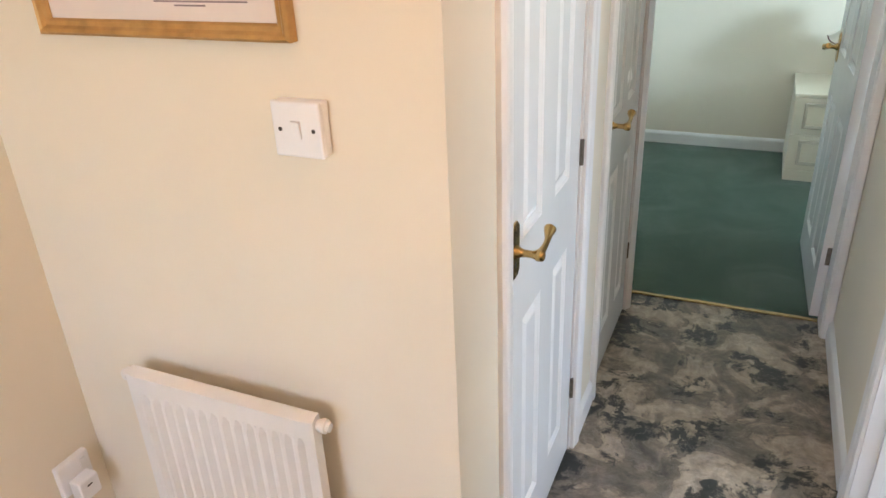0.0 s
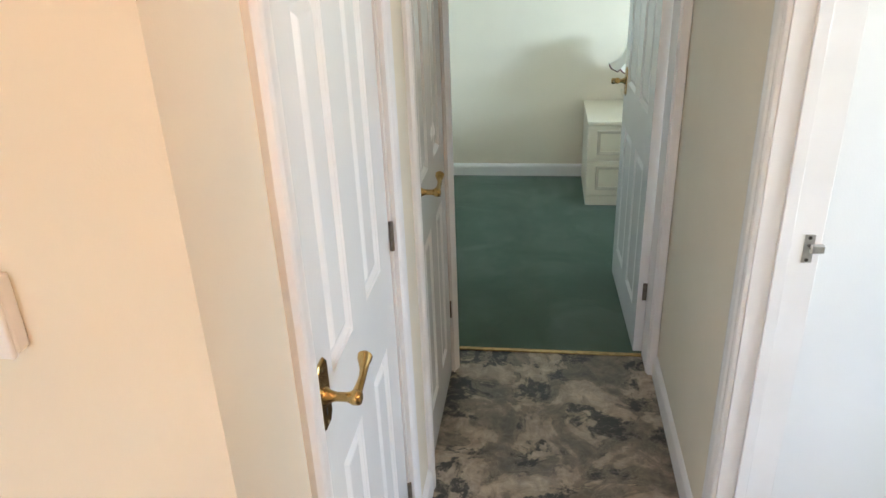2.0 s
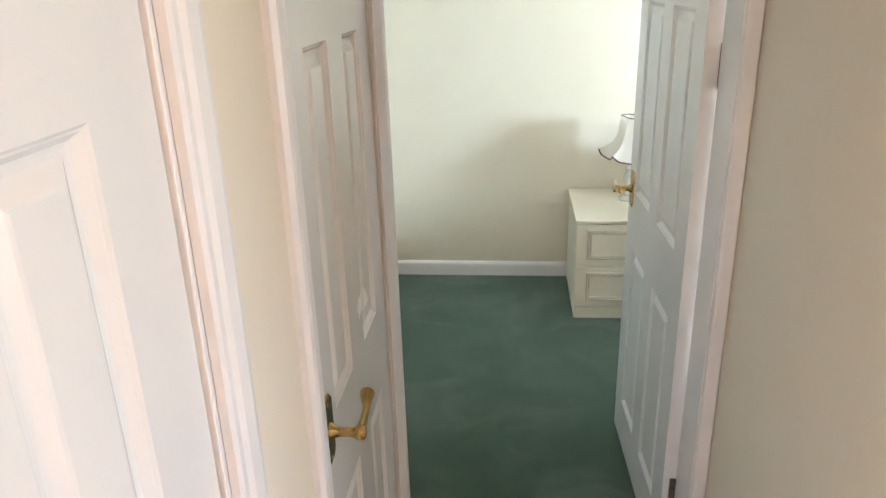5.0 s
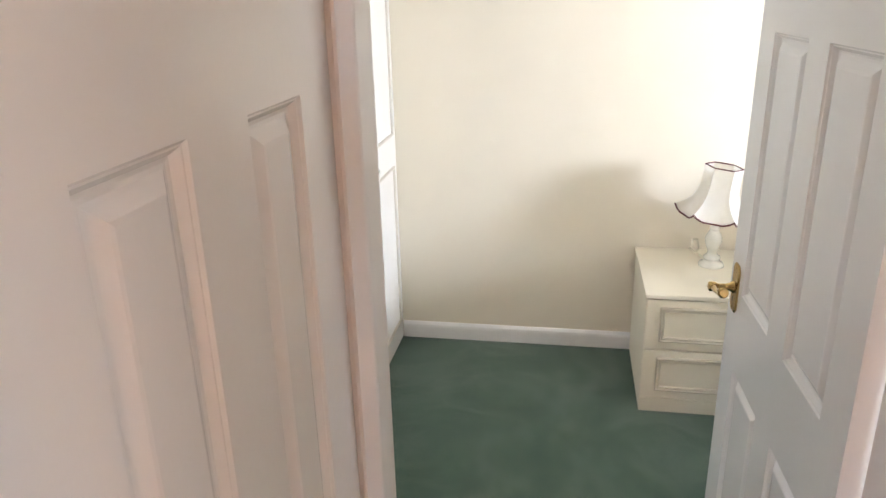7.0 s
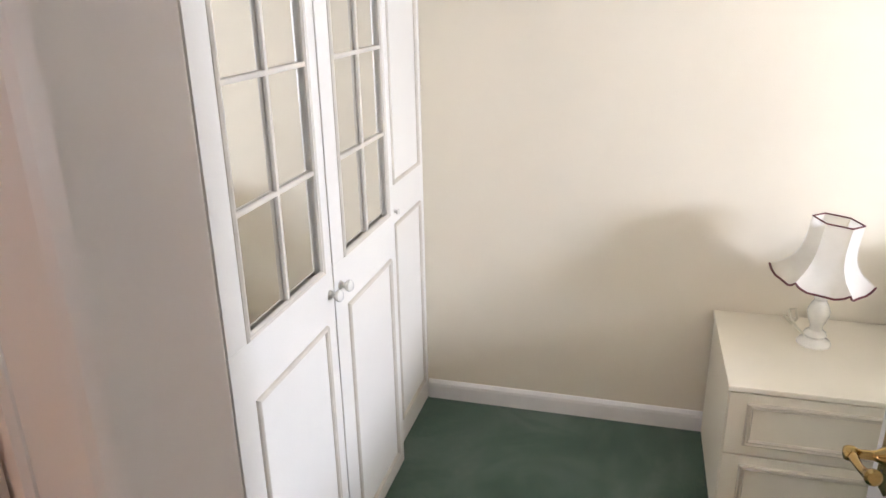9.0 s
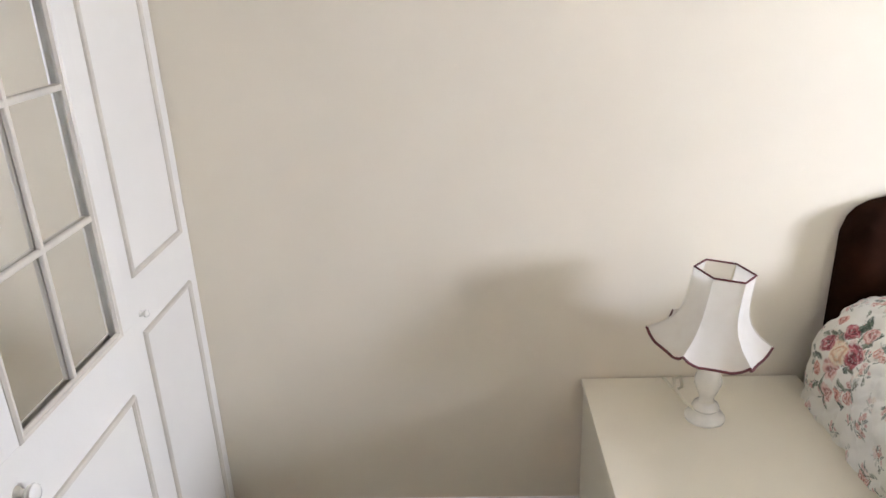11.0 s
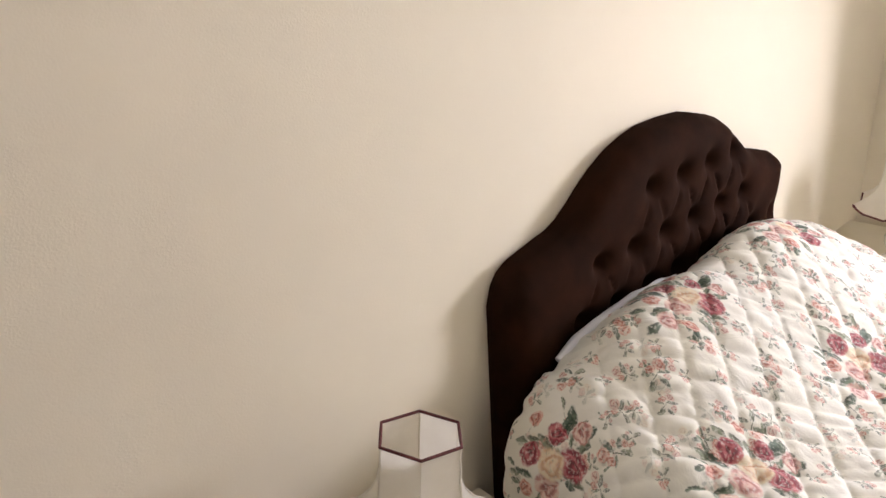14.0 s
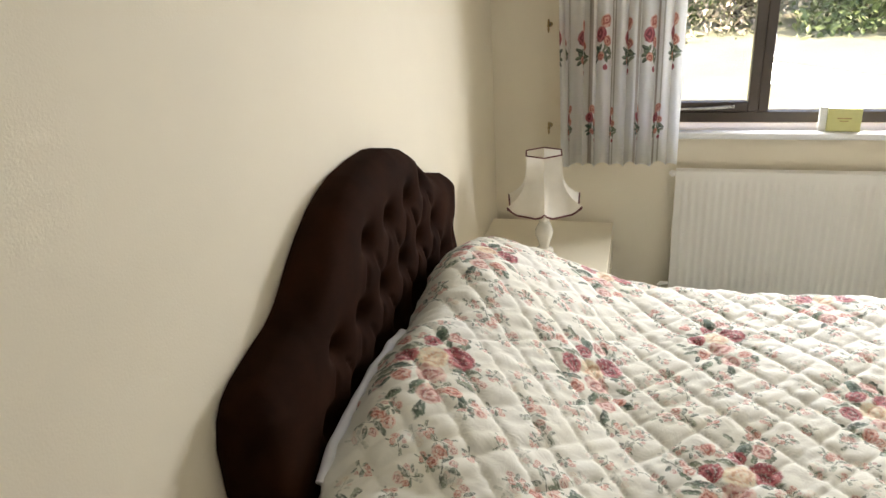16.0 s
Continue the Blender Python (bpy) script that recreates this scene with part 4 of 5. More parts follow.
def lattice_door(y0, y1, knob_y):
    """Door in the plane x = FX: mirrored lattice above, beaded panel below."""
    x0, x1 = FX - 0.020, FX
    g0, g1 = y0 + 0.085, y1 - 0.062
    zb, zt, rise = 1.003, 2.28, 0.2553
    door = part("door", boxes((x0, x1, y0 + 0.002, y1 - 0.002, 0.040, zb - 0.012), bevel=0.0012), WARDROBE_WHITE, ward, "mirrored lattice door")
    part("stile", boxes((x0, x1, y0 + 0.002, g0, zb - 0.012, 2.35), bevel=0.0012), WARDROBE_WHITE, door)
    part("stile", boxes((x0, x1, g1, y1 - 0.002, zb - 0.012, 2.35), bevel=0.0012), WARDROBE_WHITE, door)
    part("top_rail", boxes((x0, x1, g0, g1, zt, 2.35), bevel=0.0012), WARDROBE_WHITE, door)
    part("mirror", boxes((x0 + 0.002, x1 - 0.010, g0 - 0.001, g1 + 0.001, zb - 0.013, zt + 0.001)), MIRROR, door, "mirror glass behind the lattice")
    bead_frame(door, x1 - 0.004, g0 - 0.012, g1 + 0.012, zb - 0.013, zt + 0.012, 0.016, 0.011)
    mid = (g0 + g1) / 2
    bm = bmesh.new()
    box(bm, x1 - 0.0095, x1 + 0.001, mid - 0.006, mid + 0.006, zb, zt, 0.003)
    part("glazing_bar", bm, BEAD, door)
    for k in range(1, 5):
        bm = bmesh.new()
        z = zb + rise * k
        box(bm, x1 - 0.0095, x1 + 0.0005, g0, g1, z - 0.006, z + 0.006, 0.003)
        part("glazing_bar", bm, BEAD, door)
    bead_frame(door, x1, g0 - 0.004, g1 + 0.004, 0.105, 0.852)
    knob(door, x1, knob_y, 0.925)
    return door


lattice_door(3.595, 4.108, 4.080)
lattice_door(4.112, 4.612, 4.150)
lattice_door(3.080, 3.591, 3.115)
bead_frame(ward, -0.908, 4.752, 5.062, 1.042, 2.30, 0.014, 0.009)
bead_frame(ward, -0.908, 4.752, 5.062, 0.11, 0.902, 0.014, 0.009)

bm = bmesh.new()
lathe(bm, [(0.008, 0.0), (0.0075, 0.002), (0.0045, 0.005), (0.0045, 0.009), (0.008, 0.012), (0.0095, 0.016), (0.0075, 0.020), (0.003, 0.022)], (-0.908, 4.757, 0.948), 16, "x")
part("knob", bm, CERAMIC, ward, "small round cream knob", smooth=True)


# ---- bedside cabinets ----
def bedside(name, at, label):
    """Origin at the front lower corner; x to the right, y to the back."""
    root = thing(name, label, "bedside cabinet", at, "bedside cabinets")
    W, D, H = 0.635, 0.56, 0.525
    part("carcass", boxes((0.006, W - 0.006, 0.022, D - 0.004, 0.0, H - 0.019), bevel=0.0015), CREAM_WOOD, root)
    part("plinth", boxes((0.006, W - 0.006, 0.006, 0.020, 0.0, 0.062), bevel=0.001), CREAM_WOOD, root)
    bm = bmesh.new()
    box(bm, 0.0, W, -0.002, D, H - 0.018, H, 0.003)
    part("top", bm, CREAM_WOOD, root, "smooth cream top")
    for z0, z1 in ((0.066, 0.282), (0.287, 0.502)):
        bm = bmesh.new()
        box(bm, 0.008, W - 0.008, 0.003, 0.020, z0, z1, 0.002)
        drawer = part("drawer", bm, CREAM_WOOD, root)
        bm = bmesh.new()
        prof = [(0.0, 0.0), (0.0015, 0.007), (0.006, 0.010), (0.011, 0.006), (0.016, 0.008), (0.020, 0.003), (0.020, 0.0)]
        loops = []
        for ins, h in prof:
            loops.append([bm.verts.new((x, 0.003 - h, z)) for x, z in ((0.060 + ins, z0 + 0.035 + ins), (W - 0.060 - ins, z0 + 0.035 + ins), (W - 0.060 - ins, z1 - 0.030 - ins), (0.060 + ins, z1 - 0.030 - ins))])
        for a, b in zip(loops, loops[1:]):
            for k in range(4):
                bm.faces.new((a[k], a[(k + 1) % 4], b[(k + 1) % 4], b[k]))
        part("bead_moulding", bm, CREAM_BEAD, drawer)
    return root


bedside("bedside_cabinet", pose(0.208, 4.554, 0.004), "cream two-drawer bedside cabinet beside the wardrobe end")
bedside("bedside_cabinet", pose(2.490, 4.592, 0.004), "cream two-drawer bedside cabinet in the corner by the window")


# ---- table lamps ----
def table_lamp(at, turn, label, cord_pts, lean=0.0):
    root = thing("table_lamp", label, "table lamp", at, "table lamps")
    bm = bmesh.new()
    lathe(bm, [(0.052, 0.0), (0.053, 0.006), (0.048, 0.014), (0.036, 0.019), (0.030, 0.028), (0.036, 0.036), (0.033, 0.044), (0.021, 0.052), (0.019, 0.066), (0.026, 0.084), (0.034, 0.106), (0.035, 0.122), (0.028, 0.142), (0.018, 0.158), (0.021, 0.166), (0.017, 0.174), (0.012, 0.182)], steps=28)
    part("base", bm, CERAMIC, root, "turned cream stone base", smooth=True)
    bm = bmesh.new()
    lathe(bm, [(0.010, 0.182), (0.016, 0.186), (0.016, 0.225), (0.012, 0.232), (0.012, 0.240)], steps=18)
    part("bulb_holder", bm, PLASTIC, root, smooth=True)
    bm = bmesh.new()
    lathe(bm, [(0.011, 0.240), (0.013, 0.262), (0.024, 0.285), (0.029, 0.305), (0.026, 0.325), (0.014, 0.340), (0.003, 0.344)], steps=18)
    part("bulb", bm, PLASTIC, root, "unlit white bulb", smooth=True)
    # hexagonal bell shade with a scalloped hem
    z0, z1 = 0.232, 0.432
    n, per = 14, 12
    curve = [(1 - (1 - k / n)) for k in range(n + 1)]

    def radius(s):
        return 0.075 + 0.083 * (0.02 * s + 0.98 * s ** 4.4)

    def corner(k, s, r):
        a = math.radians(turn + 60 * k)
        return Vector((r * math.cos(a), r * math.sin(a), 0))

    def point(side, f, s):
        r = radius(s)
        p = corner(side, s, r).lerp(corner(side + 1, s, r), f)
        p *= 1.0 - 0.045 * (1 - (2 * f - 1) ** 2) * s
        hem = -0.024 * min(1.0, 4.2 * min(f, 1 - f)) ** 0.6 * max(0.0, (s - 0.55) / 0.45) ** 1.5
        p.z = z1 + (z0 + 0.012 - z1) * s ** 0.94 + hem
        return p

    shade = None
    for side in range(6):
        bm = bmesh.new()
        grid = [[bm.verts.new(point(side, i / per, s)) for i in range(per + 1)] for s in curve]
        for a, b in zip(grid, grid[1:]):
            for k in range(per):
                bm.faces.new((a[k], a[k + 1], b[k + 1], b[k]))
        if shade is None:
            shade = part("shade", bm, SHADE, root, "cream fabric bell shade with maroon braid", smooth=True)
        else:
            part("gore", bm, SHADE, shade, smooth=True)
    hem, crown = [], []
    for side in range(6):
        hem += [point(side, i / per, 1.0) for i in range(per)]
        crown += [point(side, i / 4, 0.0) for i in range(4)]
    bm = bmesh.new()
    tube(bm, hem, 0.0036, 8, True)
    part("hem_braid", bm, TRIM_MAROON, shade, smooth=True)
    bm = bmesh.new()
    tube(bm, crown, 0.0027, 8, True)
    part("crown_braid", bm, TRIM_MAROON, shade, smooth=True)
    for side in range(6):
        bm = bmesh.new()
        tube(bm, [point(side, 0, s) * 1.003 for s in curve[::2]], 0.0016, 6)
        part("seam", bm, SHADE, shade, smooth=True)
    bm = bmesh.new()
    for k in range(3):
        a = math.radians(turn + 120 * k)
        tube(bm, [(0.0135 * math.cos(a), 0.0135 * math.sin(a), 0.236), (0.045 * math.cos(a), 0.045 * math.sin(a), 0.33), (0.073 * math.cos(a), 0.073 * math.sin(a), 0.428)], 0.0014, 6)
    part("carrier", bm, CORD, shade)
    shade.matrix_basis = Matrix.Translation((0, 0, 0.33)) @ pose(0, 0, 0, 0, lean, 0) @ Matrix.Translation((0, 0, -0.33))
    bm = bmesh.new()
    tube(bm, cord_pts, 0.0042, 8)
    part("flex", bm, CORD, root, smooth=True)
    return root


table_lamp(pose(0.508, 4.905, 0.529), 50, "cream table lamp with maroon-edged hexagonal shade, unlit, on the bedside cabinet",
           [(-0.030, -0.005, 0.030), (-0.060, 0.0, 0.055), (-0.082, 0.015, 0.085), (-0.080, 0.035, 0.102), (-0.058, 0.050, 0.098), (-0.045, 0.070, 0.055), (-0.05, 0.11, 0.014), (-0.06, 0.19, 0.008), (-0.06, 0.211, -0.01), (-0.06, 0.2115, -0.12)], 7.0)
table_lamp(pose(2.700, 4.835, 0.529), 8, "cream table lamp with maroon-edged hexagonal shade, unlit, near the window",
           [(0.03, 0.04, 0.008), (0.06, 0.10, 0.006), (0.08, 0.18, 0.005), (0.09, 0.24, 0.005), (0.09, 0.277, -0.01), (0.09, 0.2775, -0.12)])


# ---- bed ----
BX = 1.50
HBX, HBW = 1.530, 0.634
bed = thing("bed", "double bed base and mattress with a buttoned brown velvet headboard", "bed", pose(0, 0, 0))
bm = bmesh.new()
box(bm, BX - 0.66, BX + 0.66, 3.02, 4.985, 0.10, 0.40, 0.02)
part("divan_base", bm, SHEET, bed)
bm = bmesh.new()
box(bm, BX - 0.665, BX + 0.665, 3.01, 4.985, 0.405, 0.655, 0.05, 4)
part("mattress", bm, SHEET, bed)
for x in (-0.55, 0.55):
    for y in (3.12, 4.85):
        bm = bmesh.new()
        lathe(bm, [(0.025, 0.004), (0.03, 0.02), (0.03, 0.10)], (BX + x, y, 0), 14)
        part("castor", bm, DARK, bed)


HB_PROFILE = ((0.0, 1.272), (0.10, 1.268), (0.16, 1.255), (0.22, 1.235), (0.28, 1.203), (0.33, 1.168), (0.37, 1.135), (0.405, 1.111), (0.44, 1.096), (0.48, 1.088), (0.53, 1.076), (0.57, 1.066), (0.60, 1.050), (0.62, 1.026), (HBW, 0.980))


def headboard_top(dx):
    """Height of the serpentine top edge at a distance from the middle."""
    a = min(abs(dx), HBW)
    for (a0, z0), (a1, z1) in zip(HB_PROFILE, HB_PROFILE[1:]):
        if a <= a1:
            return z0 + (z1 - z0) * (a - a0) / (a1 - a0)
    return HB_PROFILE[-1][1]


PITCH = 0.138
BUTTON_ROWS = ((1.407, 1.135, 4), (1.200, 0.998, 6), (1.131, 0.873, 8), (1.062, 0.748, 8))
BUTTONS = [(x + PITCH * k, z) for x, z, n in BUTTON_ROWS for k in range(n)]
# pleats run from each button to its two nearest neighbours in the row below
PLEATS = []
for (xa, za, na), (xb, zb, nb) in zip(BUTTON_ROWS, BUTTON_ROWS[1:]):
    for k in range(na):
        for q in range(nb):
            if abs(xa + PITCH * k - xb - PITCH * q) < PITCH * 0.6:
                PLEATS.append((xa + PITCH * k, za, xb + PITCH * q, zb))
bm = bmesh.new()
NX, NZ = 190, 120
grid = []
for i in range(NX + 1):
    col = []
    dx = -HBW + 2 * HBW * i / NX
    top = headboard_top(dx)
    x = HBX + dx
    near_buttons = [b for b in BUTTONS if abs(b[0] - x) < 0.12]
    near_pleats = [p for p in PLEATS if min(p[0], p[2]) - 0.04 < x < max(p[0], p[2]) + 0.04]
    for j in range(NZ + 1):
        z = 0.46 + (top - 0.46) * j / NZ
        e = min(HBW - abs(dx), top - z)
        puff = 0.026 + 0.046 * (1 - math.exp(-e / 0.024))
        dent = 0.0
        for bx, bz in near_buttons:
            q = (x - bx) ** 2 + (z - bz) ** 2
            if q < 0.02:
                dent = max(dent, 0.046 * math.exp(-(q / 0.00085) ** 0.70))
        for ax, az, cx, cz in near_pleats:
            f = ((x - ax) * (cx - ax) + (z - az) * (cz - az)) / ((cx - ax) ** 2 + (cz - az) ** 2)
            if -0.05 < f < 1.05:
                u = math.hypot(x - ax - f * (cx - ax), z - az - f * (cz - az))
                dent = max(dent, (0.013 + 0.006 * noise.noise(Vector((x * 5, z * 5, 2.0)))) * math.exp(-u / 0.009))
        puff -= dent * min(1.0, e / 0.04)
        puff += 0.004 * noise.noise(Vector((x * 9, z * 9, 7.0)))
        col.append(bm.verts.new((x, 5.095 - puff, z)))
    grid.append(col)
for a, b in zip(grid, grid[1:]):
    for k in range(NZ):
        bm.faces.new((a[k], a[k + 1], b[k + 1], b[k]))
rim = [c[-1] for c in grid]
left, right = grid[0], grid[-1]
loop = left + rim[1:-1] + right[::-1]
back = [bm.verts.new((v.co.x, 5.117, v.co.z)) for v in loop]
for k in range(len(loop) - 1):
    bm.faces.new((loop[k], loop[k + 1], back[k + 1], back[k]))
hb = part("headboard", bm, VELVET, bed, "dark brown velvet headboard with deep buttons", smooth=True)
for bx, bz in BUTTONS:
    if bz < headboard_top(bx - HBX) - 0.05:
        bm = bmesh.new()
        lathe(bm, [(0.011, 0.0), (0.011, -0.003), (0.008, -0.007), (0.003, -0.009)], (bx, 5.072, bz), 12, "y")
        part("button", bm, VELVET, hb, smooth=True)
for x in (1.15, 1.90):
    part("strut", boxes((x - 0.03, x + 0.03, 5.06, 5.115, 0.16, 0.50)), BARK, bed)


def pillow(cx, cy, w, d, h, z, tilt, label):
    bm = bmesh.new()
    n = 26
    tops, bots = [], []
    for i in range(n + 1):
        rt, rb = [], []
        for j in range(n + 1):
            u, v = 2 * i / n - 1, 2 * j / n - 1
            s = max(0.0, (1 - abs(u) ** 3.2)) ** 0.55 * max(0.0, (1 - abs(v) ** 3.0)) ** 0.55
            x, y = u * w / 2 * (1 - 0.05 * v * v), v * d / 2 * (1 - 0.05 * u * u)
            k = 0.006 * noise.noise(Vector((x * 6, y * 6, cx)))
            rt.append(bm.verts.new((x, y, s * h * 0.62 + k * s)))
            rb.append(bm.verts.new((x, y, -s * h * 0.38)) if 0 < i < n and 0 < j < n else rt[-1])
        tops.append(rt)
        bots.append(rb)
    for g, flip in ((tops, False), (bots, True)):
        for a, b in zip(g, g[1:]):
            for k in range(n):
                q = [a[k], b[k], b[k + 1], a[k + 1]]
                bm.faces.new(q[::-1] if flip else q)
    ob = solid("pillow", bm, SHEET, label, "pillow", "pillows", smooth=True)
    ob.matrix_world = pose(cx, cy, z, tilt, 0, 0)
    return ob


pillow(1.26, 4.845, 0.56, 0.37, 0.15, 0.752, 30, "white cotton pillow under the floral quilt")
pillow(1.85, 4.830, 0.56, 0.37, 0.15, 0.735, 27, "white cotton pillow under the floral quilt")


# quilted bedspread
def quilt_point(s, v):
    """s: across from the middle, along the cloth; v: distance from the headboard end."""
    y = 4.995 - v
    t = max(0.0, min(1.0, (v - 0.04) / 0.56))
    hump = 0.222 * (0.5 + 0.5 * math.cos(math.pi * t)) ** 1.15
    if v < 0.09:
        hump -= 0.05 * ((0.09 - v) / 0.09) ** 2
    half = 0.655
    r = 0.09 + 0.10 * hump / 0.2
    a, sg = abs(s), (1 if s > 0 else -1)
    base = 0.708
    flat = half - r + 0.03
    if a <= flat:
        x, drop = a, 0.0
    elif a <= flat + r * 1.5708:
        th = (a - flat) / r
        x, drop = flat + r * math.sin(th), r * (1 - math.cos(th))
    else:
        e = a - flat - r * 1.5708
        x, drop = flat + r + 0.05 * e + 0.018 * math.sin(7.0 * y + 2.0) * min(1, e / 0.25), r + e
    z = base + hump * (1 - 0.30 * (min(a, flat) / flat) ** 4) - drop
    if s > 0:
        z += 0.10 * hump * min(1.0, s / 0.3)
    z += 0.014 * noise.noise(Vector((s * 2.2, v * 2.2, 3.1)))
    if v < 0.55:
        dip = math.exp(-(s / 0.10) ** 2) * 0.02
        z -= dip * max(0.0, 1 - v / 0.55)
    return Vector((BX + sg * x, y, z))


def quilt_normal(s, v):
    e = 0.01
    du = quilt_point(s + e, v) - quilt_point(s - e, v)
    dv = quilt_point(s, v + e) - quilt_point(s, v - e)
    n = dv.cross(du)
    n.normalize()
    return n if n.z > -0.2 else -n


QS, QV, QSTEP = 1.02, 1.99, 0.0066
ni, nj = int(2 * QS / QSTEP), int(QV / QSTEP)
bm = bmesh.new()
uvl = bm.loops.layers.uv.new("cloth")
grid, flat_uv = [], {}
for i in range(ni + 1):
    col = []
    s = -QS + 2 * QS * i / ni
    for j in range(nj + 1):
        v = QV * j / nj
        p = quilt_point(s, v)
        n = quilt_normal(s, v)
        a = (s * 0.92 + v) / 0.118
        b = (s * 0.92 - v) / 0.118
        ga = abs((a + 0.5) % 1.0 - 0.5) * 0.0834
        gb = abs((b + 0.5) % 1.0 - 0.5) * 0.0834
        q = (1 - math.exp(-(ga / 0.0065) ** 1.1)) * (1 - 0.8 * math.exp(-(gb / 0.0065) ** 1.1)) * min(1.0, 0.3 + v / 0.12)
        pull = noise.noise(Vector(((s + v) * 9, (s - v) * 42, 1.5)))
        crease = noise.noise(Vector((s * 9, v * 9, 0.5))) * 0.5 + 0.45 * pull + noise.noise(Vector((s * 30, v * 24, 4.5))) * 0.30 + noise.noise(Vector((s * 70, v * 16, 8.5))) * 0.16
        gather = max(0.0, min(1.0, (-0.30 - s) / 0.25)) * max(0.0, min(1.0, (0.95 - v) / 0.4))
        p = p + n * (0.0085 * q + (0.0095 + 0.0085 * gather) * crease)
        w = bm.verts.new(p)
        flat_uv[w] = (s + 1.246, v + 0.334)
        col.append(w)
    grid.append(col)
for a, b in zip(grid, grid[1:]):
    for k in range(nj):
        f = bm.faces.new((a[k], b[k], b[k + 1], a[k + 1]))
        for lp in f.loops:
            lp[uvl].uv = flat_uv[lp.vert]
me = bpy.data.meshes.new("quilt")
bm.to_mesh(me)
bm.free()
me.materials.append(QUILT)
for p in me.polygons:
    p.use_smooth = True
quilt = tagged(new("bedspread", me), "cream diamond-quilted bedspread printed with roses, over the bed", "bedspread")
thick = quilt.modifiers.new("thickness", "SOLIDIFY")
thick.thickness, thick.offset = 0.008, -1.0


# folded edge of the white sheet, between the quilt and the headboard
bm = bmesh.new()
pts, radii = [], []
for k in range(40):
    s_ = -0.50 + 0.48 * k / 39
    p = quilt_point(s_, 0.0)
    pts.append((p.x, p.y + 0.009 + 0.003 * noise.noise(Vector((s_ * 20, 0, 0))), p.z + 0.013 + 0.004 * noise.noise(Vector((s_ * 14, 3, 0)))))
    radii.append(0.0105 + 0.004 * noise.noise(Vector((s_ * 17, 6, 0))))
tube(bm, pts, radii, 10)
solid("bed_sheet", bm, SHEET, "folded white cotton sheet edge between quilt and headboard", "bed sheet", smooth=True)


# ---- window ----
win = thing("window_1", "brown-framed casement window with the garden beyond", "window", kind="structure")
fx0, fx1 = 3.315, 3.375
y0, y1, z0, z1 = WY[0], WY[1], WZ[0] + 0.004, WZ[1]
MULL = 4.006
for a in ((y0, y0 + 0.055, z0, z1), (y1 - 0.055, y1, z0, z1), (MULL - 0.020, MULL + 0.020, z0 + 0.045, z1 - 0.055)):
    bm = bmesh.new()
    box(bm, fx0, fx1, *a, 0.004)
    part("window_frame", bm, FRAME_BROWN, win)
for a in ((z0, z0 + 0.044), (z1 - 0.054, z1)):
    bm = bmesh.new()
    box(bm, fx0 + 0.0005, fx1 - 0.0005, y0 + 0.056, y1 - 0.056, *a, 0.004)
    part("window_frame", bm, FRAME_BROWN, win)
# opening casement
cy0, cy1, cz0, cz1 = MULL + 0.021, y1 - 0.056, z0 + 0.046, z1 - 0.056
cas = None
for a in ((cy0, cy0 + 0.040, cz0, cz1), (cy1 - 0.040, cy1, cz0, cz1), (cy0 + 0.041, cy1 - 0.041, cz0, cz0 + 0.040), (cy0 + 0.041, cy1 - 0.041, cz1 - 0.040, cz1)):
    bm = bmesh.new()
    box(bm, fx0 - 0.006, fx1 - 0.012, *a, 0.004)
    if cas is None:
        cas = part("casement", bm, FRAME_BROWN, win)
    else:
        part("casement_rail", bm, FRAME_BROWN, cas)
pane = part("pane", boxes((fx0 + 0.02, fx0 + 0.024, cy0 + 0.036, cy1 - 0.036, cz0 + 0.036, cz1 - 0.036)), GLASS, cas)
pane.visible_shadow = False
pane = part("pane", boxes((fx0 + 0.02, fx0 + 0.024, y0 + 0.05, MULL - 0.018, z0 + 0.040, z1 - 0.05)), GLASS, win)
pane.visible_shadow = False
bm = bmesh.new()
tube(bm, [(fx0 - 0.020, 4.44, z0 + 0.064), (fx0 - 0.022, 4.34, z0 + 0.060), (fx0 - 0.022, 4.22, z0 + 0.064), (fx0 - 0.020, 4.12, z0 + 0.070)], [0.006, 0.006, 0.006, 0.008], 10)
part("casement_stay", bm, STEEL, cas, "pale metal casement stay", smooth=True)
bm = bmesh.new()
box(bm, 3.150, fx0 - 0.002, y0 - 0.05, y1 + 0.05, WZ[0] - 0.028, WZ[0] - 0.0005, 0.009, 4)
for v in bm.verts:
    if v.co.x > 3.20 and (v.co.y < y0 or v.co.y > y1):
        v.co.x = min(v.co.x, 3.199)
structure("window_sill_1", bm, SILL_WHITE, "glossy white window sill board", "window sill", smooth=True)

carton = thing("small_carton", "small pale yellow and white carton on the window sill", "box", pose(3.215, 3.74, WZ[0], 0, 0, -6))
bm = bmesh.new()
box(bm, -0.035, 0.020, -0.075, 0.045, 0.0, 0.092, 0.003)
part("carton_body", bm, CARTON, carton)
bm = bmesh.new()
box(bm, -0.028, 0.016, 0.0455, 0.072, 0.0, 0.096, 0.002)
part("carton_side", bm, CARTON_WHITE, carton)
bm = bmesh.new()
box(bm, -0.0358, -0.0352, -0.04, 0.01, 0.050, 0.055)
box(bm, -0.0358, -0.0352, -0.03, 0.00, 0.040, 0.044)
part("label_print", bm, DULL_BRASS, carton)

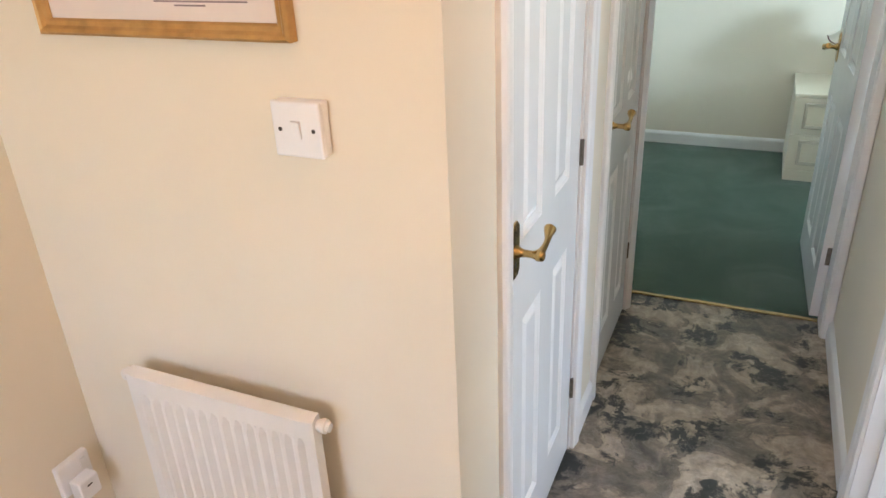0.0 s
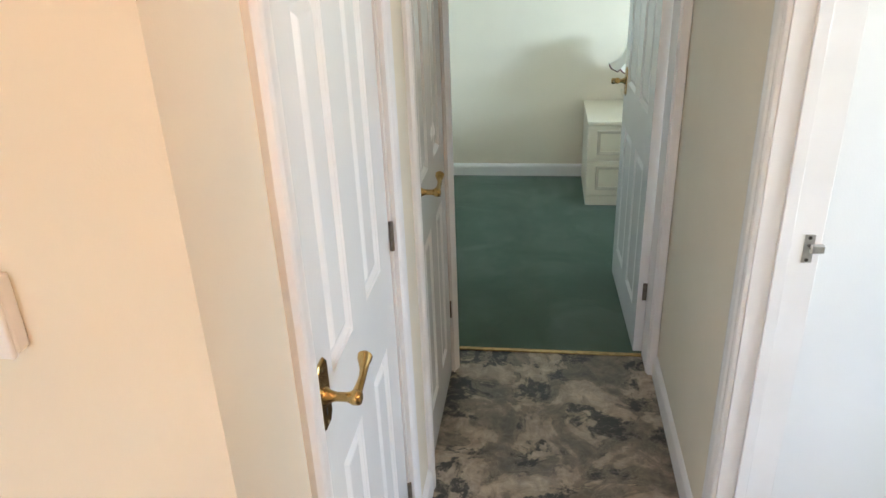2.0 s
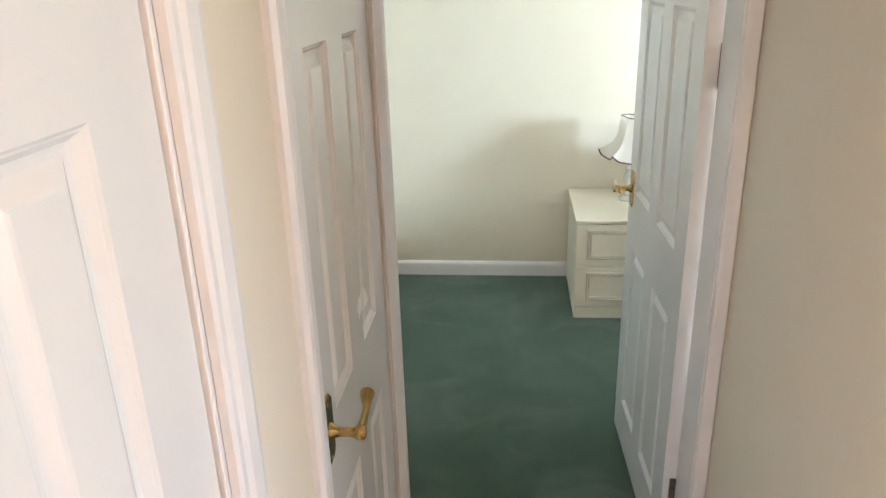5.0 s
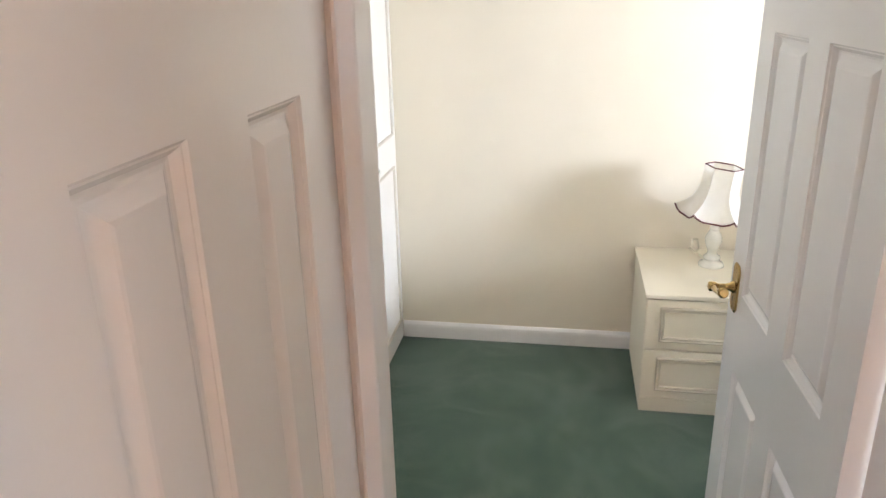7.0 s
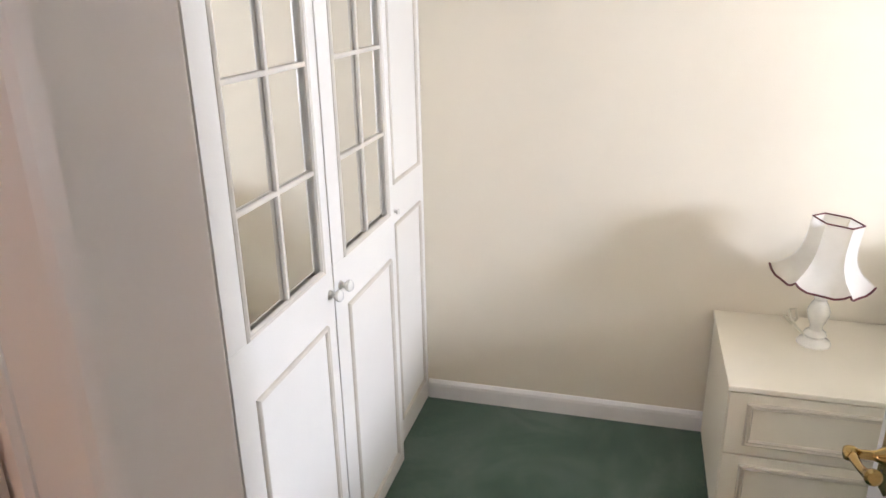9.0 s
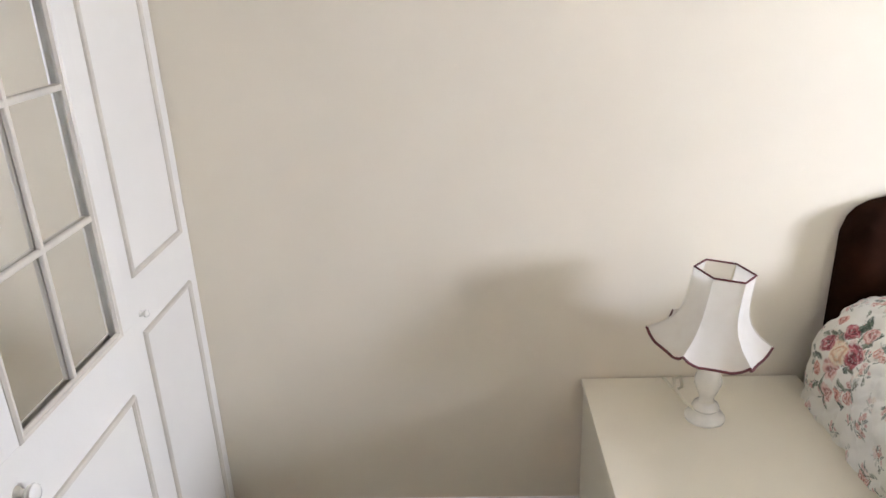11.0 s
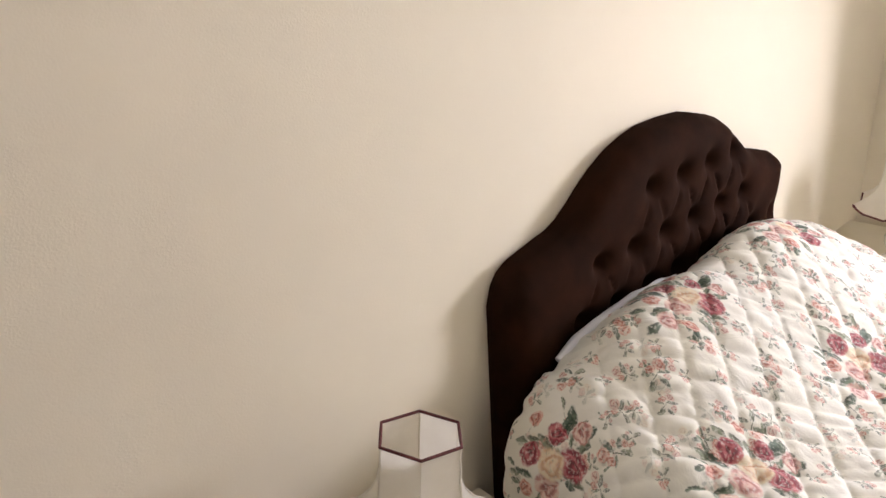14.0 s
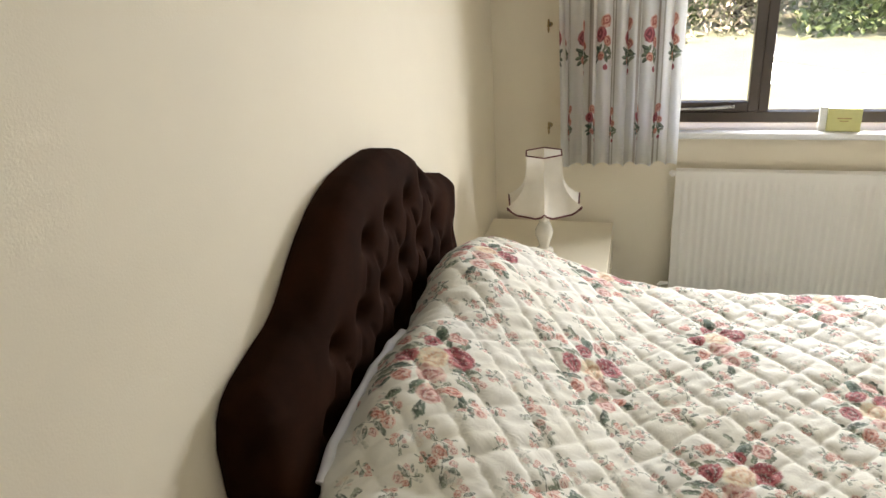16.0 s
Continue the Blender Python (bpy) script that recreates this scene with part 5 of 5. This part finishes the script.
rad2 = panel_radiator("radiator", 1.10, 0.56, pose(3.1985, 4.342, 0.215, 0, 0, -90), "white enamel panel radiator under the bedroom window", 34)
for x in (-0.04, 1.14):
    bm = bmesh.new()
    tube(bm, [(x, -0.054, -0.02), (x, -0.054, -0.21)], 0.0075)
    part("pipe", bm, RADIATOR, rad2, smooth=True)

# curtain
cur = thing("curtain", "short rose-print curtain drawn back beside the window", "curtain", pose(0, 0, 0))
bm = bmesh.new()
uvl = bm.loops.layers.uv.new("cloth")
CY0, CY1, CZ0, CZ1 = 4.352, 4.880, 0.803, 2.16
nu, nv = 150, 44
grid, flat_uv = [], {}
for i in range(nu + 1):
    f = i / nu
    col = []
    for j in range(nv + 1):
        h = j / nv
        z = CZ0 + (CZ1 - CZ0) * h
        spread = 1.0 - 0.05 * (1 - h) * 0
        ph = f * 9.5 * 2 * math.pi + 0.5 * math.sin(3 * f * 6.28)
        depth = (0.034 - 0.008 * h) * math.sin(ph) * (0.75 + 0.25 * math.sin(f * 23.0))
        x = 3.088 + 0.10 * max(0.0, 0.06 - f) / 0.06 + depth * min(1.0, f / 0.06) + 0.006 * noise.noise(Vector((f * 9, h * 3, 1.0)))
        y = CY1 - (CY1 - CY0) * f * spread - 0.06 * max(0.0, 0.12 - f) / 0.12 * (1 - h) * 2 + 0.008 * math.cos(ph)
        dz = 0.005 * math.sin(ph * 0.5) * (1 - h) + 0.015 * (f - 0.5) * (1 - h)
        w = bm.verts.new((x, y, z + dz))
        flat_uv[w] = (f * 1.15, h * (CZ1 - CZ0))
        col.append(w)
    grid.append(col)
for a, b in zip(grid, grid[1:]):
    for k in range(nv):
        fc = bm.faces.new((a[k], b[k], b[k + 1], a[k + 1]))
        for lp in fc.loops:
            lp[uvl].uv = flat_uv[lp.vert]
part("cloth", bm, CURTAIN, cur, smooth=True)
rail = thing("curtain_rail", "white curtain rail above the window", "curtain rail")
bm = bmesh.new()
box(bm, 3.076, 3.100, 2.98, 4.95, 2.170, 2.195, 0.004)
part("track", bm, PLASTIC, rail)
for y in (3.05, 3.9, 4.88):
    part("bracket", boxes((3.1005, 3.1995, y - 0.012, y + 0.012, 2.172, 2.190)), PLASTIC, rail)

# tie-back hooks on the wall
for y, z in ((4.872, 0.945), (4.872, 1.365)):
    hk = thing("tieback_hook", "small brass tie-back hook on the wall by the curtain", "hook", pose(3.1995, y, z), "tie-back hooks")
    bm = bmesh.new()
    lathe(bm, [(0.010, 0.0), (0.010, -0.004), (0.005, -0.006), (0.004, -0.055), (0.007, -0.060), (0.003, -0.066)], (0, 0, 0), 12, "x")
    part("stem", bm, DULL_BRASS, hk, smooth=True)
    bm = bmesh.new()
    tube(bm, [(-0.058, 0, -0.026), (-0.062, 0, -0.012), (-0.062, 0, 0.012), (-0.058, 0, 0.026)], [0.003, 0.005, 0.005, 0.003], 8)
    part("arm", bm, DULL_BRASS, hk, smooth=True)


# ---- garden ----
structure("ground", boxes((3.47, 400.0, -300.0, 300.0, -0.45, -0.35)), GRASS, "sunlit mown lawn of the back garden", "ground")
structure("wall_outside", boxes((3.46, 3.50, 2.2, WY[0], -0.35, 2.31), (3.46, 3.50, WY[1], 5.8, -0.35, 2.31), (3.46, 3.50, WY[0], WY[1], -0.35, WZ[0] - 0.02)), BRICK, "red-brown brick outside wall", "wall")


def leaf_mass(bm, centre, size, count, leaf, rng):
    """Many small tilted leaves in uneven clumps."""
    clumps = [Vector((rng.gauss(0, 0.42), rng.gauss(0, 0.42), rng.gauss(0, 0.36))) for _ in range(16)]
    for _ in range(count):
        c = rng.choice(clumps)
        p = c + Vector((rng.gauss(0, 0.20), rng.gauss(0, 0.20), rng.gauss(0, 0.17)))
        p = Vector((p.x * size[0], p.y * size[1], p.z * size[2])) + Vector(centre)
        q = Euler((rng.uniform(-1.2, 1.2), rng.uniform(-1.2, 1.2), rng.uniform(0, 6.28))).to_quaternion()
        s = leaf * rng.uniform(0.6, 1.4)
        vs = [bm.verts.new(p + q @ Vector(d)) for d in ((-s, 0, 0), (0, -s * 0.45, 0.1 * s), (s, 0, 0), (0, s * 0.45, 0.1 * s))]
        bm.faces.new(vs)


rng = random.Random(4)
SHRUBS = ((0.0, 1.5), (2.6, 1.9), (5.0, 1.4), (7.6, 2.2), (10.2, 1.7), (12.8, 2.4), (15.6, 2.0), (18.6, 2.6), (22.0, 2.2), (-3.0, 2.2), (-6.2, 1.8))
for k, (y, h) in enumerate(SHRUBS):
    x = 17.0 + rng.uniform(-0.6, 1.2)
    pale = k in (1, 4)
    sh = thing("garden_shrub", "pale flowering garden shrub at the lawn's edge" if pale else "dense dark green garden shrub at the lawn's edge", "shrub", pose(x, y, -0.36), "garden shrubs")
    bm = bmesh.new()
    for a in range(5):
        tube(bm, [(0.1 * math.cos(a), 0.1 * math.sin(a), 0), (0.35 * math.cos(a * 1.3), 0.35 * math.sin(a * 1.3), h * 0.4), (0.8 * math.cos(a * 1.3), 0.8 * math.sin(a * 1.3), h * 0.8)], [0.05, 0.035, 0.015], 6)
    part("stem", bm, BARK, sh)
    bm = bmesh.new()
    leaf_mass(bm, (0, 0, h * 0.5), (1.9, 2.0, h * 0.66), 4200, 0.085, rng)
    part("crown", bm, LEAF_PALE if pale else (LEAF_DARK if k % 2 else LEAF_LIGHT), sh)
for k in range(9):
    y = -8 + 5.0 * k
    x = 23 + rng.uniform(-1.5, 2.5)
    h = rng.uniform(6.5, 9.0)
    tr = thing("garden_tree", "leafy broadleaf tree behind the garden shrubs", "tree", pose(x, y, -0.36), "garden trees")
    bm = bmesh.new()
    tube(bm, [(0, 0, 0), (0.1, 0.05, h * 0.25), (0.05, 0.2, h * 0.55), (0.1, 0.1, h * 0.85)], [0.26, 0.20, 0.13, 0.04], 9)
    for a in range(6):
        c, sn = math.cos(a * 1.05), math.sin(a * 1.05)
        tube(bm, [(0.05, 0.05, h * (0.2 + 0.08 * a)), (c * 0.9, sn * 0.9, h * (0.32 + 0.08 * a)), (c * 1.9, sn * 1.9, h * (0.4 + 0.08 * a))], [0.10, 0.06, 0.02], 6)
    part("trunk", bm, BARK, tr)
    bm = bmesh.new()
    leaf_mass(bm, (0, 0, h * 0.46), (3.2, 3.4, h * 0.5), 5200, 0.17, rng)
    part("crown", bm, LEAF_LIGHT if k % 2 else LEAF_DARK, tr)
